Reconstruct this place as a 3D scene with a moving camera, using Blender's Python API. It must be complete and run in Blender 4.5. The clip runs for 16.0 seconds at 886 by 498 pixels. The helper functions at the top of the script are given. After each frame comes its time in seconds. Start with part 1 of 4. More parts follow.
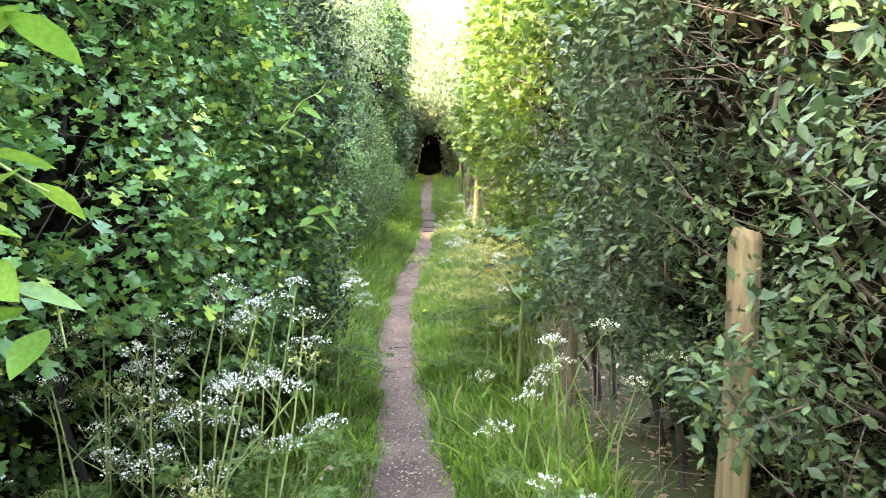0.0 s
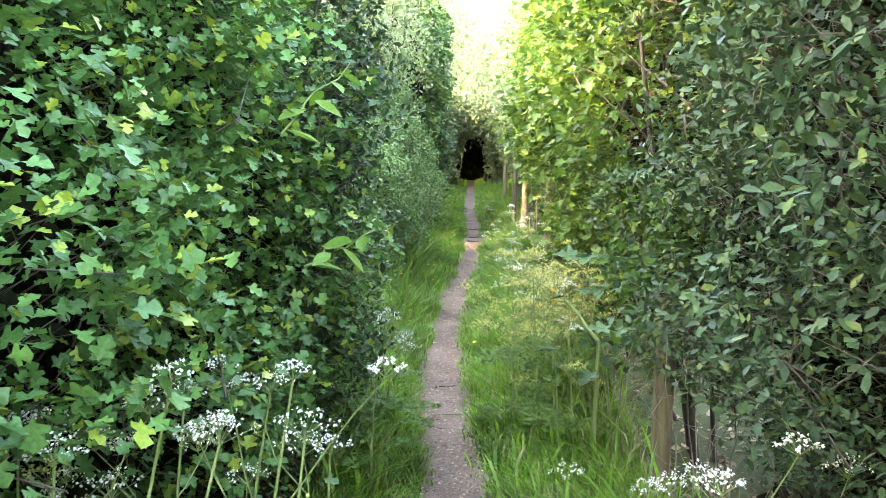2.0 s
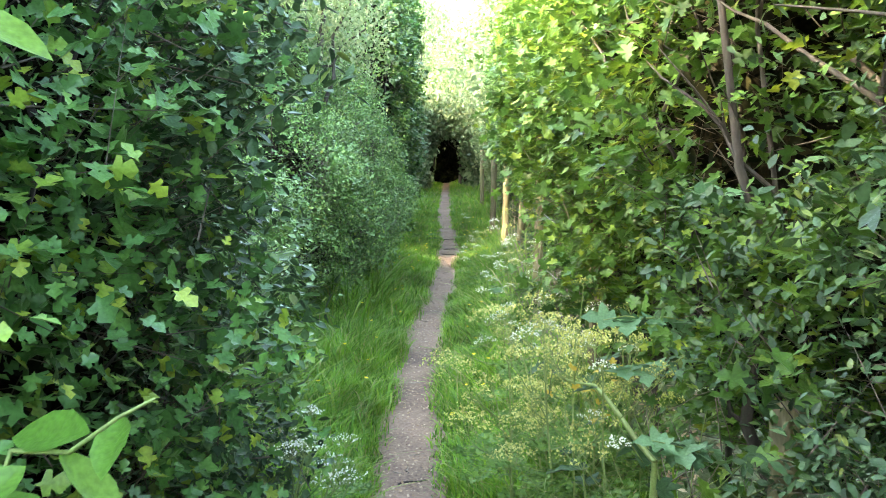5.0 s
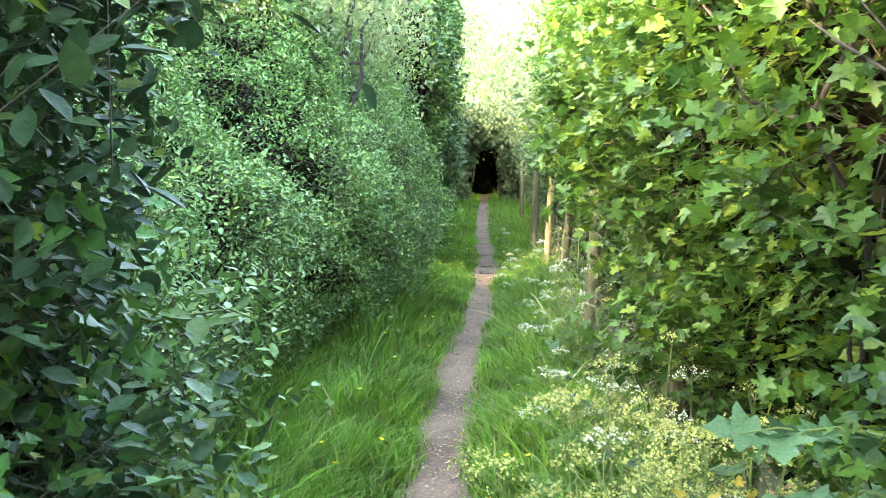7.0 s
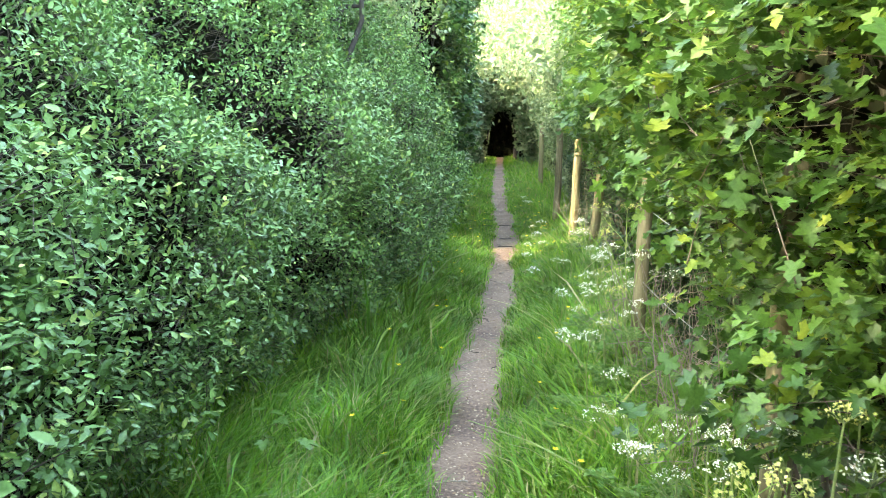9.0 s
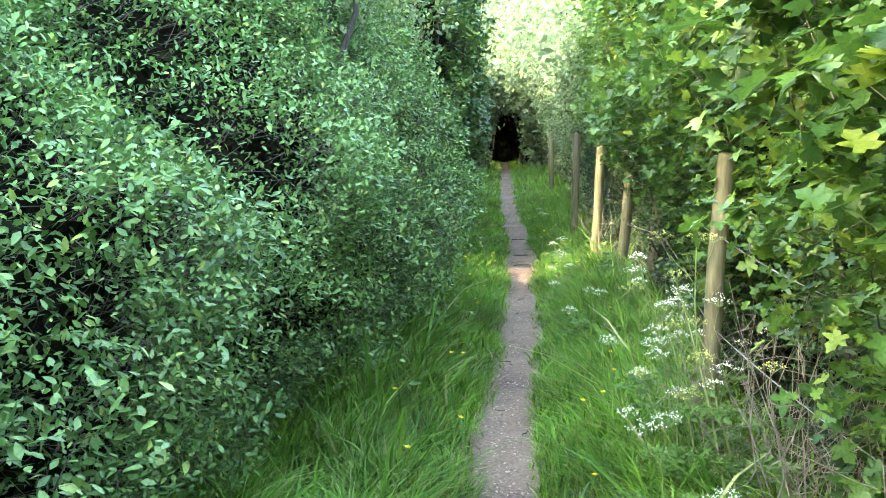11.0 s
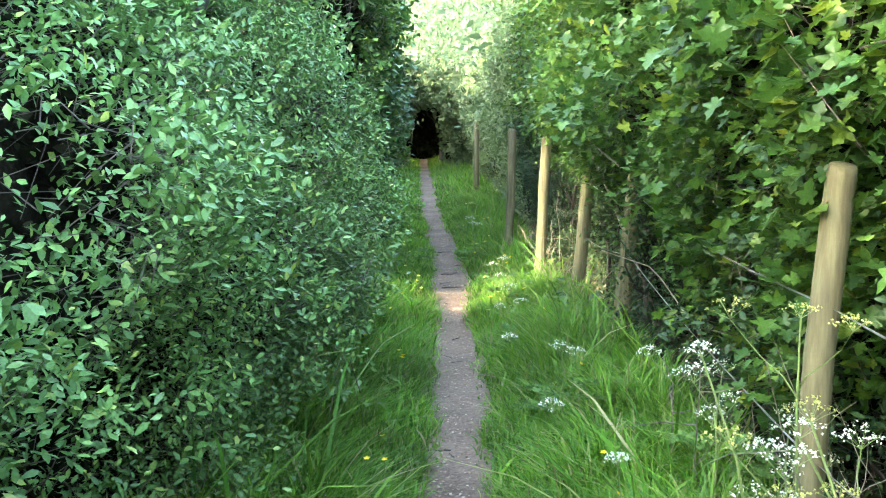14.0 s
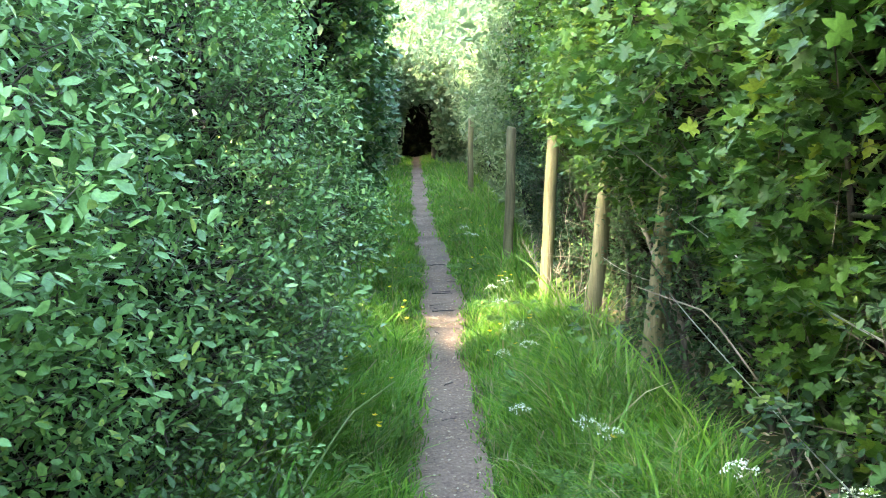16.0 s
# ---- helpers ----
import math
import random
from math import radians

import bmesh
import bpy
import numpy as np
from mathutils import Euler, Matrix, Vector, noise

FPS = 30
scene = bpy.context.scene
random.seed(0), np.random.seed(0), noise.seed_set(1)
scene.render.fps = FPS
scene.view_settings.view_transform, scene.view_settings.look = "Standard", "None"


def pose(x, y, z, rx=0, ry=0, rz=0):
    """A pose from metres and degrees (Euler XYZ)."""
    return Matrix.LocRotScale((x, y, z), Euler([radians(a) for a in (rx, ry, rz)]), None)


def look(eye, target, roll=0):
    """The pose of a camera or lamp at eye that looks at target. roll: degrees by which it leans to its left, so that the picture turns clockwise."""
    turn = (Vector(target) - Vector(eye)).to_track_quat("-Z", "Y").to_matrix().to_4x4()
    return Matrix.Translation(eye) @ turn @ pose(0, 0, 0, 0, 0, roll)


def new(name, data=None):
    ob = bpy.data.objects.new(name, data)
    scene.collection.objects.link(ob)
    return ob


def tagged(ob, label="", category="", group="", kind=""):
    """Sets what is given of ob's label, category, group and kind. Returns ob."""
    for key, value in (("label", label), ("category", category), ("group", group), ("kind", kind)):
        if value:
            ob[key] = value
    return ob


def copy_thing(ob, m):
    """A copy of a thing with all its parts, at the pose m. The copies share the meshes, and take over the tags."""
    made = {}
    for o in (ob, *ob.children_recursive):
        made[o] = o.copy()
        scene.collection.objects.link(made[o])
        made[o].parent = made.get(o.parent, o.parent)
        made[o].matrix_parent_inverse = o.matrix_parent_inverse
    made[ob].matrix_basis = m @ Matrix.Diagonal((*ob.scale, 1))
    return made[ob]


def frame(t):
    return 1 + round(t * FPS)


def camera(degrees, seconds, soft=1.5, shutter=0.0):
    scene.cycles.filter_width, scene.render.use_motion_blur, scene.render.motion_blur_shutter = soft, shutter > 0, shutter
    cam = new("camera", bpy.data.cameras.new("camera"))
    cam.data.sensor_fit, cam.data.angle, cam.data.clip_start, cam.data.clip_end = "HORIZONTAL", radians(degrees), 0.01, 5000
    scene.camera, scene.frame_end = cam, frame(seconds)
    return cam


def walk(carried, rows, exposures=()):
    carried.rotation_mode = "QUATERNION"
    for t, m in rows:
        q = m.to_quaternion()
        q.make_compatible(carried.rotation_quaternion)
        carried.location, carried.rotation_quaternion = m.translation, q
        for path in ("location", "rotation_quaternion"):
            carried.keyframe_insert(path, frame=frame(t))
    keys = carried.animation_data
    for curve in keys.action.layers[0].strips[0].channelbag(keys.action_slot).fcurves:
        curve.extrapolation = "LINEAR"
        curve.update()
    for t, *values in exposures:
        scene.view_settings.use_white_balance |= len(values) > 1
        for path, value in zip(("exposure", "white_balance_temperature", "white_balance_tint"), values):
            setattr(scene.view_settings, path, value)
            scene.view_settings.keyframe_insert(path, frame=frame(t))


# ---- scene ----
cam = camera(53.1, 16.0, soft=0.5, shutter=0.2)
METRES, EYE, TILT, LEAN, TURN = 8.5, 1.5, -6.7, 0.0, -0.6
ROWS = [
    (0.0, 0.0, 0.0, 0.0, -0.0, 0.0, 0.0),
    (0.5, -0.0013, 0.0218, 0.0013, 1.03, -0.09, -0.2),
    (1.0, -0.0052, 0.0523, 0.0063, 2.49, -0.38, 0.21),
    (1.5, -0.0079, 0.077, 0.0079, 2.73, 0.64, 0.71),
    (2.0, -0.0084, 0.1104, 0.0132, 2.68, 0.3, 0.39),
    (2.5, -0.0085, 0.1398, 0.016, 2.75, 0.65, 0.1),
    (3.0, -0.0123, 0.1733, 0.0203, 2.91, 0.23, 0.69),
    (3.5, -0.0151, 0.2044, 0.0249, 2.43, 0.01, 1.5),
    (4.0, -0.0129, 0.2356, 0.0281, 1.01, -0.06, 1.12),
    (6.5, -0.0107, 0.3812, 0.0455, 2.2, 1.18, 0.05),
    (7.0, -0.0135, 0.4105, 0.0471, 3.44, 1.08, -0.23),
    (7.5, -0.0195, 0.4421, 0.0511, 3.39, 0.7, 0.18),
    (8.0, -0.0199, 0.4786, 0.0529, 2.98, 0.09, 0.08),
    (8.5, -0.0186, 0.5103, 0.0578, 2.96, -0.76, -0.29),
    (9.0, -0.0222, 0.5424, 0.061, 4.35, -1.33, -0.08),
    (11.5, -0.0404, 0.689, 0.0821, 4.19, -0.85, 1.41),
    (12.0, -0.0417, 0.7175, 0.0848, 0.02, -0.67, 1.91),
    (12.5, -0.0386, 0.752, 0.0904, -0.56, -0.6, 1.32),
    (13.0, -0.0395, 0.7853, 0.0926, -0.53, -0.41, 0.89),
    (13.5, -0.0467, 0.8258, 0.0987, -0.31, -1.15, 1.01),
    (14.0, -0.0505, 0.8602, 0.0995, -0.8, -1.42, 1.15),
    (14.5, -0.0489, 0.8968, 0.1053, -1.11, -2.16, 0.91),
    (15.0, -0.046, 0.9258, 0.1074, -1.09, -2.05, 0.8),
    (15.5, -0.0458, 0.9601, 0.1138, -1.18, -2.62, 0.86),
    (16.0, -0.0453, 0.9881, 0.1157, -1.2, -1.67, 1.41),
]
EXPOSURES = [(0.0, 5.2, 8200, 26), (2.5, 5.15, 7900, 16), (5.0, 5.05, 7700, 8), (8.5, 5.2, 7800, 8), (12.0, 5.05, 6900, 5), (16.0, 5.1, 6800, 4)]
walk(cam, [(t, pose(0, 0, EYE, TILT, LEAN, TURN) @ pose(METRES * x, METRES * y, METRES * z, 90 + pitch, roll, yaw)) for t, x, y, z, yaw, pitch, roll in ROWS], EXPOSURES)

# ---- world, sun, exposure ----
SUN_ELEV, SUN_AZ = 27.0, 247.0      # degrees; azimuth clockwise from +y
world = bpy.data.worlds.new("sky")
scene.world = world
world.use_nodes = True
wn = world.node_tree
sky = wn.nodes.new("ShaderNodeTexSky")
sky.sky_type, sky.sun_disc = "NISHITA", False
sky.sun_elevation, sky.sun_rotation = radians(SUN_ELEV), radians(SUN_AZ)
sky.air_density, sky.dust_density, sky.ozone_density = 1.0, 2.5, 1.0
wn.nodes["Background"].inputs[1].default_value = 0.15
wn.links.new(sky.outputs[0], wn.nodes["Background"].inputs[0])
sun = new("sun", bpy.data.lights.new("sun", "SUN"))
sun.data.energy, sun.data.angle, sun.data.color = 1.6, radians(2.0), (1.0, 0.84, 0.56)
sun_from = Vector((math.sin(radians(SUN_AZ)) * math.cos(radians(SUN_ELEV)),
                   math.cos(radians(SUN_AZ)) * math.cos(radians(SUN_ELEV)), math.sin(radians(SUN_ELEV))))
sun.matrix_world = look(sun_from * 60, (0, 0, 0))

# ---- materials ----


def material(name):
    m = bpy.data.materials.new(name)
    m.use_nodes = True
    return m, m.node_tree.nodes, m.node_tree.links


def ramp(nodes, stops):
    r = nodes.new("ShaderNodeValToRGB")
    while len(r.color_ramp.elements) < len(stops):
        r.color_ramp.elements.new(0.5)
    for e, (p, c) in zip(r.color_ramp.elements, stops):
        e.position, e.color = p, (*c, 1)
    return r


def leaf_material(name, colours, glow=0.35, rough=0.36, per_object=False, spots=0.25, gloss=0.36):
    """A leaf: colour by leaf, mottled, glossy above and letting light through."""
    m, nd, ln = material(name)
    bsdf, out = nd["Principled BSDF"], nd["Material Output"]
    who = nd.new("ShaderNodeObjectInfo") if per_object else nd.new("ShaderNodeNewGeometry")
    pick = ramp(nd, colours)
    ln.new(who.outputs["Random" if per_object else "Random Per Island"], pick.inputs[0])
    tex = nd.new("ShaderNodeTexNoise")
    tex.inputs["Scale"].default_value = 1.6
    tex.inputs["Detail"].default_value = 5
    co = nd.new("ShaderNodeNewGeometry")
    ln.new(co.outputs["Position"], tex.inputs["Vector"])
    tone = nd.new("ShaderNodeHueSaturation")
    val = nd.new("ShaderNodeMapRange")
    val.inputs[1].default_value, val.inputs[2].default_value = 0.3, 0.7
    val.inputs[3].default_value, val.inputs[4].default_value = 1 - spots, 1 + spots
    ln.new(tex.outputs[0], val.inputs[0])
    ln.new(pick.outputs[0], tone.inputs["Color"])
    ln.new(tone.outputs[0], bsdf.inputs["Base Color"])
    bsdf.inputs["Roughness"].default_value = rough
    bsdf.inputs["IOR"].default_value = 1.45
    bsdf.inputs["Specular IOR Level"].default_value = gloss
    fine = nd.new("ShaderNodeTexNoise")
    fine.inputs["Scale"].default_value = 160
    ln.new(co.outputs["Position"], fine.inputs["Vector"])
    grain = nd.new("ShaderNodeMapRange")
    grain.inputs[1].default_value, grain.inputs[2].default_value = 0.3, 0.7
    grain.inputs[3].default_value, grain.inputs[4].default_value = 0.82, 1.18
    ln.new(fine.outputs[0], grain.inputs[0])
    both = nd.new("ShaderNodeMath")
    both.operation = "MULTIPLY"
    ln.new(val.outputs[0], both.inputs[0])
    ln.new(grain.outputs[0], both.inputs[1])
    ln.new(both.outputs[0], tone.inputs["Value"])
    bump = nd.new("ShaderNodeBump")
    bump.inputs["Strength"].default_value, bump.inputs["Distance"].default_value = 0.35, 0.004
    ln.new(fine.outputs[0], bump.inputs["Height"])
    ln.new(bump.outputs[0], bsdf.inputs["Normal"])
    back = nd.new("ShaderNodeBsdfTranslucent")
    warm = nd.new("ShaderNodeHueSaturation")
    warm.inputs["Hue"].default_value, warm.inputs["Saturation"].default_value, warm.inputs["Value"].default_value = 0.483, 1.05, 1.6
    ln.new(tone.outputs[0], warm.inputs["Color"])
    ln.new(warm.outputs[0], back.inputs["Color"])
    mix = nd.new("ShaderNodeMixShader")
    mix.inputs[0].default_value = glow
    ln.new(bsdf.outputs[0], mix.inputs[1])
    ln.new(back.outputs[0], mix.inputs[2])
    ln.new(mix.outputs[0], out.inputs["Surface"])
    return m


def rough_material(name, colours, scale, rough=0.85, bump=0.4, stretch=(1, 1, 1), distance=0.01, detail=8, second=None):
    """Bark, soil, wood: two scales of noise for colour and relief."""
    m, nd, ln = material(name)
    bsdf = nd["Principled BSDF"]
    co = nd.new("ShaderNodeNewGeometry")
    mp = nd.new("ShaderNodeMapping")
    mp.inputs["Scale"].default_value = stretch
    ln.new(co.outputs["Position"], mp.inputs["Vector"])
    a, b = nd.new("ShaderNodeTexNoise"), nd.new("ShaderNodeTexNoise")
    a.inputs["Scale"].default_value, a.inputs["Detail"].default_value = scale, detail
    b.inputs["Scale"].default_value, b.inputs["Detail"].default_value = second or scale * 0.12, 4
    a.inputs["Roughness"].default_value = 0.65
    ln.new(mp.outputs[0], a.inputs["Vector"])
    ln.new(mp.outputs[0], b.inputs["Vector"])
    mx = nd.new("ShaderNodeMath")
    mx.operation = "MULTIPLY_ADD"
    mx.inputs[1].default_value, mx.inputs[2].default_value = 0.6, 0.0
    ln.new(a.outputs[0], mx.inputs[0])
    ad = nd.new("ShaderNodeMath")
    ad.operation = "MULTIPLY_ADD"
    ad.inputs[1].default_value = 0.4
    ln.new(b.outputs[0], ad.inputs[0])
    ln.new(mx.outputs[0], ad.inputs[2])
    r = ramp(nd, colours)
    ln.new(ad.outputs[0], r.inputs[0])
    ln.new(r.outputs[0], bsdf.inputs["Base Color"])
    bsdf.inputs["Roughness"].default_value = rough
    bp = nd.new("ShaderNodeBump")
    bp.inputs["Strength"].default_value, bp.inputs["Distance"].default_value = bump, distance
    ln.new(a.outputs[0], bp.inputs["Height"])
    ln.new(bp.outputs[0], bsdf.inputs["Normal"])
    return m


HAW = [(0.0, (0.045, 0.125, 0.035)), (0.5, (0.072, 0.187, 0.046)), (0.85, (0.104, 0.239, 0.054)), (0.93, (0.220, 0.334, 0.048)), (1.0, (0.307, 0.395, 0.058))]
# Blackthorn on the right, darkened so its shade sits in the leaf colour.
BLK_SHADED = [(0.0, (0.024, 0.053, 0.024)), (0.5, (0.040, 0.087, 0.035)), (0.9, (0.064, 0.118, 0.045)), (1.0, (0.128, 0.175, 0.042))]
MAP = [(0.0, (0.036, 0.091, 0.021)), (0.5, (0.058, 0.132, 0.025)), (0.85, (0.086, 0.173, 0.028)), (1.0, (0.171, 0.228, 0.031))]
# Raised and greyed so sunlight on background foliage sits in the colour.
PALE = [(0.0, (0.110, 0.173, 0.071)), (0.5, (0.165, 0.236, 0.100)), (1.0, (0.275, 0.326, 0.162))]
# The same blackthorn on the left, lightened for the sky light on it.
MID_LIT = [(0.0, (0.074, 0.150, 0.047)), (0.5, (0.120, 0.236, 0.067)), (0.9, (0.180, 0.312, 0.087)), (1.0, (0.336, 0.416, 0.102))]
IVY = [(0.0, (0.030, 0.085, 0.026)), (0.6, (0.055, 0.135, 0.036)), (1.0, (0.13, 0.21, 0.045))]
GRS = [(0.0, (0.046, 0.126, 0.020)), (0.25, (0.084, 0.202, 0.027)), (0.5, (0.109, 0.244, 0.031)), (0.86, (0.185, 0.336, 0.045)), (0.93, (0.252, 0.286, 0.090)), (1.0, (0.353, 0.302, 0.171))]
M_HAW = leaf_material("hawthorn leaf", HAW, 0.15)
M_BLK_SHADED = leaf_material("shaded blackthorn leaf", BLK_SHADED, 0.10, 0.40, gloss=0.22)
M_MAP = leaf_material("maple leaf", MAP, 0.30, 0.40)
M_PALE = leaf_material("sun-paled leaf", PALE, 0.34, 0.45)
# Paler, greyer leaf copy that puts far light and haze into the colour.
M_FAR = leaf_material("sun-and-haze-paled leaf", [(0.0, (0.075, 0.125, 0.055)), (0.5, (0.115, 0.17, 0.08)), (1.0, (0.20, 0.24, 0.13))], 0.36, 0.45)
M_IVY = leaf_material("ivy leaf", IVY, 0.15, 0.35)
# Near-black, so the shade deep between leaves sits in the colour.
M_SHADE_LEAF = leaf_material("shade-black inner leaf", [(0.0, (0.007, 0.009, 0.005)), (0.6, (0.013, 0.018, 0.008)), (1.0, (0.03, 0.028, 0.014))], 0.0, 0.9, gloss=0.05)
M_GRS = leaf_material("grass blade", GRS, 0.36, 0.42, spots=0.42)
M_HAW1 = leaf_material("single hawthorn leaf", HAW, 0.15, per_object=True)
M_MID_LIT = leaf_material("lit grey-green leaf", MID_LIT, 0.10, 0.34)
M_MID1_LIT = leaf_material("single lit grey-green leaf", MID_LIT, 0.10, 0.34, per_object=True)
M_BLK1_SHADED = leaf_material("single shaded blackthorn leaf", BLK_SHADED, 0.10, 0.40, per_object=True, gloss=0.22)
M_MAP1 = leaf_material("single maple leaf", MAP, 0.30, 0.40, per_object=True)
M_BROAD = leaf_material("single sycamore leaf", [(0, (0.075, 0.165, 0.080)), (1, (0.13, 0.25, 0.12))], 0.25, 0.42, per_object=True)
M_YOUNG = leaf_material("single young leaf", [(0, (0.075, 0.19, 0.030)), (1, (0.15, 0.28, 0.045))], 0.35, 0.38, per_object=True)
M_HERB = leaf_material("herb leaf", [(0, (0.07, 0.16, 0.04)), (1, (0.14, 0.24, 0.06))], 0.4, 0.5)
M_STALK = leaf_material("green stalk", [(0, (0.14, 0.22, 0.06)), (1, (0.24, 0.30, 0.11))], 0.15, 0.5)
M_FLOWER = leaf_material("white floret", [(0, (0.62, 0.65, 0.54)), (1, (0.78, 0.80, 0.71))], 0.3, 0.6, spots=0.06)
M_SEED = leaf_material("greenish seed head", [(0, (0.34, 0.38, 0.10)), (1, (0.54, 0.53, 0.20))], 0.3, 0.6)
M_YELLOW = leaf_material("yellowed leaf", [(0, (0.30, 0.27, 0.05)), (1, (0.45, 0.33, 0.06))], 0.4, 0.5)
M_BUTTER = leaf_material("yellow petal", [(0, (0.75, 0.58, 0.03)), (1, (0.85, 0.68, 0.05))], 0.3, 0.35, spots=0.05)
M_DRY = leaf_material("dry litter", [(0, (0.20, 0.13, 0.08)), (0.6, (0.34, 0.25, 0.16)), (1, (0.50, 0.42, 0.30))], 0.1, 0.8)
M_BARK = rough_material("bark", [(0.3, (0.016, 0.014, 0.012)), (0.55, (0.045, 0.038, 0.031)), (0.75, (0.11, 0.095, 0.075))], 60, stretch=(1, 1, 0.3))
M_TWIG = rough_material("grey twig", [(0.3, (0.045, 0.034, 0.026)), (0.7, (0.14, 0.11, 0.085))], 40, bump=0.2)
M_DEAD = rough_material("bleached dead stalk", [(0.3, (0.13, 0.105, 0.08)), (0.7, (0.32, 0.28, 0.23))], 50, bump=0.2)
M_POST = rough_material("weathered post wood", [(0.30, (0.05, 0.042, 0.026)), (0.5, (0.135, 0.120, 0.060)), (0.70, (0.25, 0.228, 0.12))], 55, stretch=(1, 1, 0.08), bump=0.5, distance=0.006, second=3.0)
# Almost black and nearly without gloss: painted shade for gaps between leaves.
M_SHADE_CORE = rough_material("shade-black core", [(0.35, (0.006, 0.006, 0.004)), (0.55, (0.018, 0.016, 0.010)), (0.75, (0.05, 0.042, 0.026))], 45, rough=1.0, bump=1.0, distance=0.03)
M_SHADE_CORE.node_tree.nodes["Principled BSDF"].inputs["Specular IOR Level"].default_value = 0.03
M_WIRE = rough_material("galvanised wire", [(0.3, (0.20, 0.20, 0.20)), (0.7, (0.42, 0.42, 0.42))], 90, rough=0.45, bump=0.1)
M_WIRE.node_tree.nodes["Principled BSDF"].inputs["Metallic"].default_value = 0.8
M_SOIL = rough_material("trodden soil", [(0.36, (0.085, 0.056, 0.042)), (0.5, (0.19, 0.128, 0.094)), (0.66, (0.31, 0.226, 0.168))], 55, rough=0.95, bump=0.9, distance=0.015, second=2.2)
M_GROUND = rough_material("mossy ground", [(0.3, (0.035, 0.045, 0.015)), (0.5, (0.055, 0.085, 0.022)), (0.75, (0.09, 0.12, 0.035))], 30, rough=0.95, bump=0.8, distance=0.02, second=1.5)

# ---- numeric helpers ----
rng = np.random.default_rng(7)
TABLE = rng.random((32, 32, 32))


def vnoise(p):
    """Smooth value noise in 0..1 of an (n, 3) array."""
    i = np.floor(p).astype(int)
    f = p - i
    f = f * f * (3 - 2 * f)
    total = 0
    for c in range(8):
        o = np.array([c & 1, c >> 1 & 1, c >> 2 & 1])
        w = np.prod(np.where(o, f, 1 - f), axis=1)
        j = (i + o) % 32
        total = total + w * TABLE[j[:, 0], j[:, 1], j[:, 2]]
    return total


def unit(v):
    return v / np.maximum(np.linalg.norm(v, axis=1, keepdims=True), 1e-9)


def mesh_from(name, verts, faces, smooth=True):
    """A mesh of triangles or quads out of numpy arrays."""
    me = bpy.data.meshes.new(name)
    faces = np.asarray(faces, dtype=np.int32)
    n, k = faces.shape
    me.vertices.add(len(verts))
    me.vertices.foreach_set("co", np.ascontiguousarray(verts, dtype=np.float32).ravel())
    me.loops.add(n * k)
    me.loops.foreach_set("vertex_index", faces.ravel())
    me.polygons.add(n)
    me.polygons.foreach_set("loop_start", np.arange(0, n * k, k, dtype=np.int32))
    me.polygons.foreach_set("use_smooth", np.full(n, smooth))
    me.update(calc_edges=True)
    return me


def part(name, me, mat, parent, label="", kind=""):
    ob = new(name, me)
    if not me.materials:
        me.materials.append(mat)
    ob.parent = parent
    return tagged(ob, label=label, kind=kind)


def thing(name, at, label, category, group="", kind=""):
    ob = new(name)
    ob.empty_display_size = 0.1
    ob.location = at
    return tagged(ob, label, category, group, kind)


def tube_arrays(points, radii, sides=6):
    """Verts and quads of a tapered tube along points."""
    p = np.asarray(points, float)
    r = np.broadcast_to(np.asarray(radii, float), (len(p),))
    d = unit(np.gradient(p, axis=0))
    side = np.cross(d, np.where(np.abs(d[:, 2:]) > 0.9, [[1, 0, 0]], [[0, 0, 1]]))
    side = unit(side)
    up = np.cross(d, side)
    a = np.arange(sides) * 2 * math.pi / sides
    ring = p[:, None] + r[:, None, None] * (np.cos(a)[None, :, None] * side[:, None] + np.sin(a)[None, :, None] * up[:, None])
    verts = ring.reshape(-1, 3)
    faces = []
    for i in range(len(p) - 1):
        for s in range(sides):
            t = (s + 1) % sides
            faces.append((i * sides + s, i * sides + t, (i + 1) * sides + t, (i + 1) * sides + s))
    return verts, faces


def tubes_mesh(name, lines, sides=5):
    """One mesh of several tubes, each (points, radii)."""
    vs, fs, n = [], [], 0
    for pts, rad in lines:
        v, f = tube_arrays(pts, rad, sides)
        vs.append(v)
        fs += [tuple(k + n for k in q) for q in f]
        n += len(v)
    return mesh_from(name, np.vstack(vs), fs)


def wander(start, end, n, amount, r):
    """A crooked line from start to end."""
    t = np.linspace(0, 1, n)[:, None]
    p = np.asarray(start, float) * (1 - t) + np.asarray(end, float) * t
    k = r.normal(0, amount, (n, 3))
    k[0] = k[-1] = 0
    return p + k


# ---- leaf shapes: outline (tip along x, width along y), with a fold ----


def leaf_shape(half):
    """A symmetric leaf from the outline of one half, as a fan round a point on the midrib."""
    pts = [(0.0, 0.0)] + half + [(1.0, 0.0)] + [(x, -y) for x, y in reversed(half)]
    v = [(0.45, 0.0, -0.05)] + [(x, y, 0.22 * abs(y) - 0.10 * (x - 0.3) ** 2) for x, y in pts]
    n = len(pts)
    return np.array(v), np.array([(0, 1 + i, 1 + (i + 1) % n) for i in range(n)])


def plain_leaf(half):
    """A simple leaf without a middle point, folded along its midrib."""
    pts = [(0.0, 0.0)] + half + [(1.0, 0.0)] + [(x, -y) for x, y in reversed(half)]
    v = [(x, y, 0.25 * abs(y) - 0.08 * (x - 0.3) ** 2) for x, y in pts]
    return np.array(v), np.array([(0, i, i + 1) for i in range(1, len(pts) - 1)])


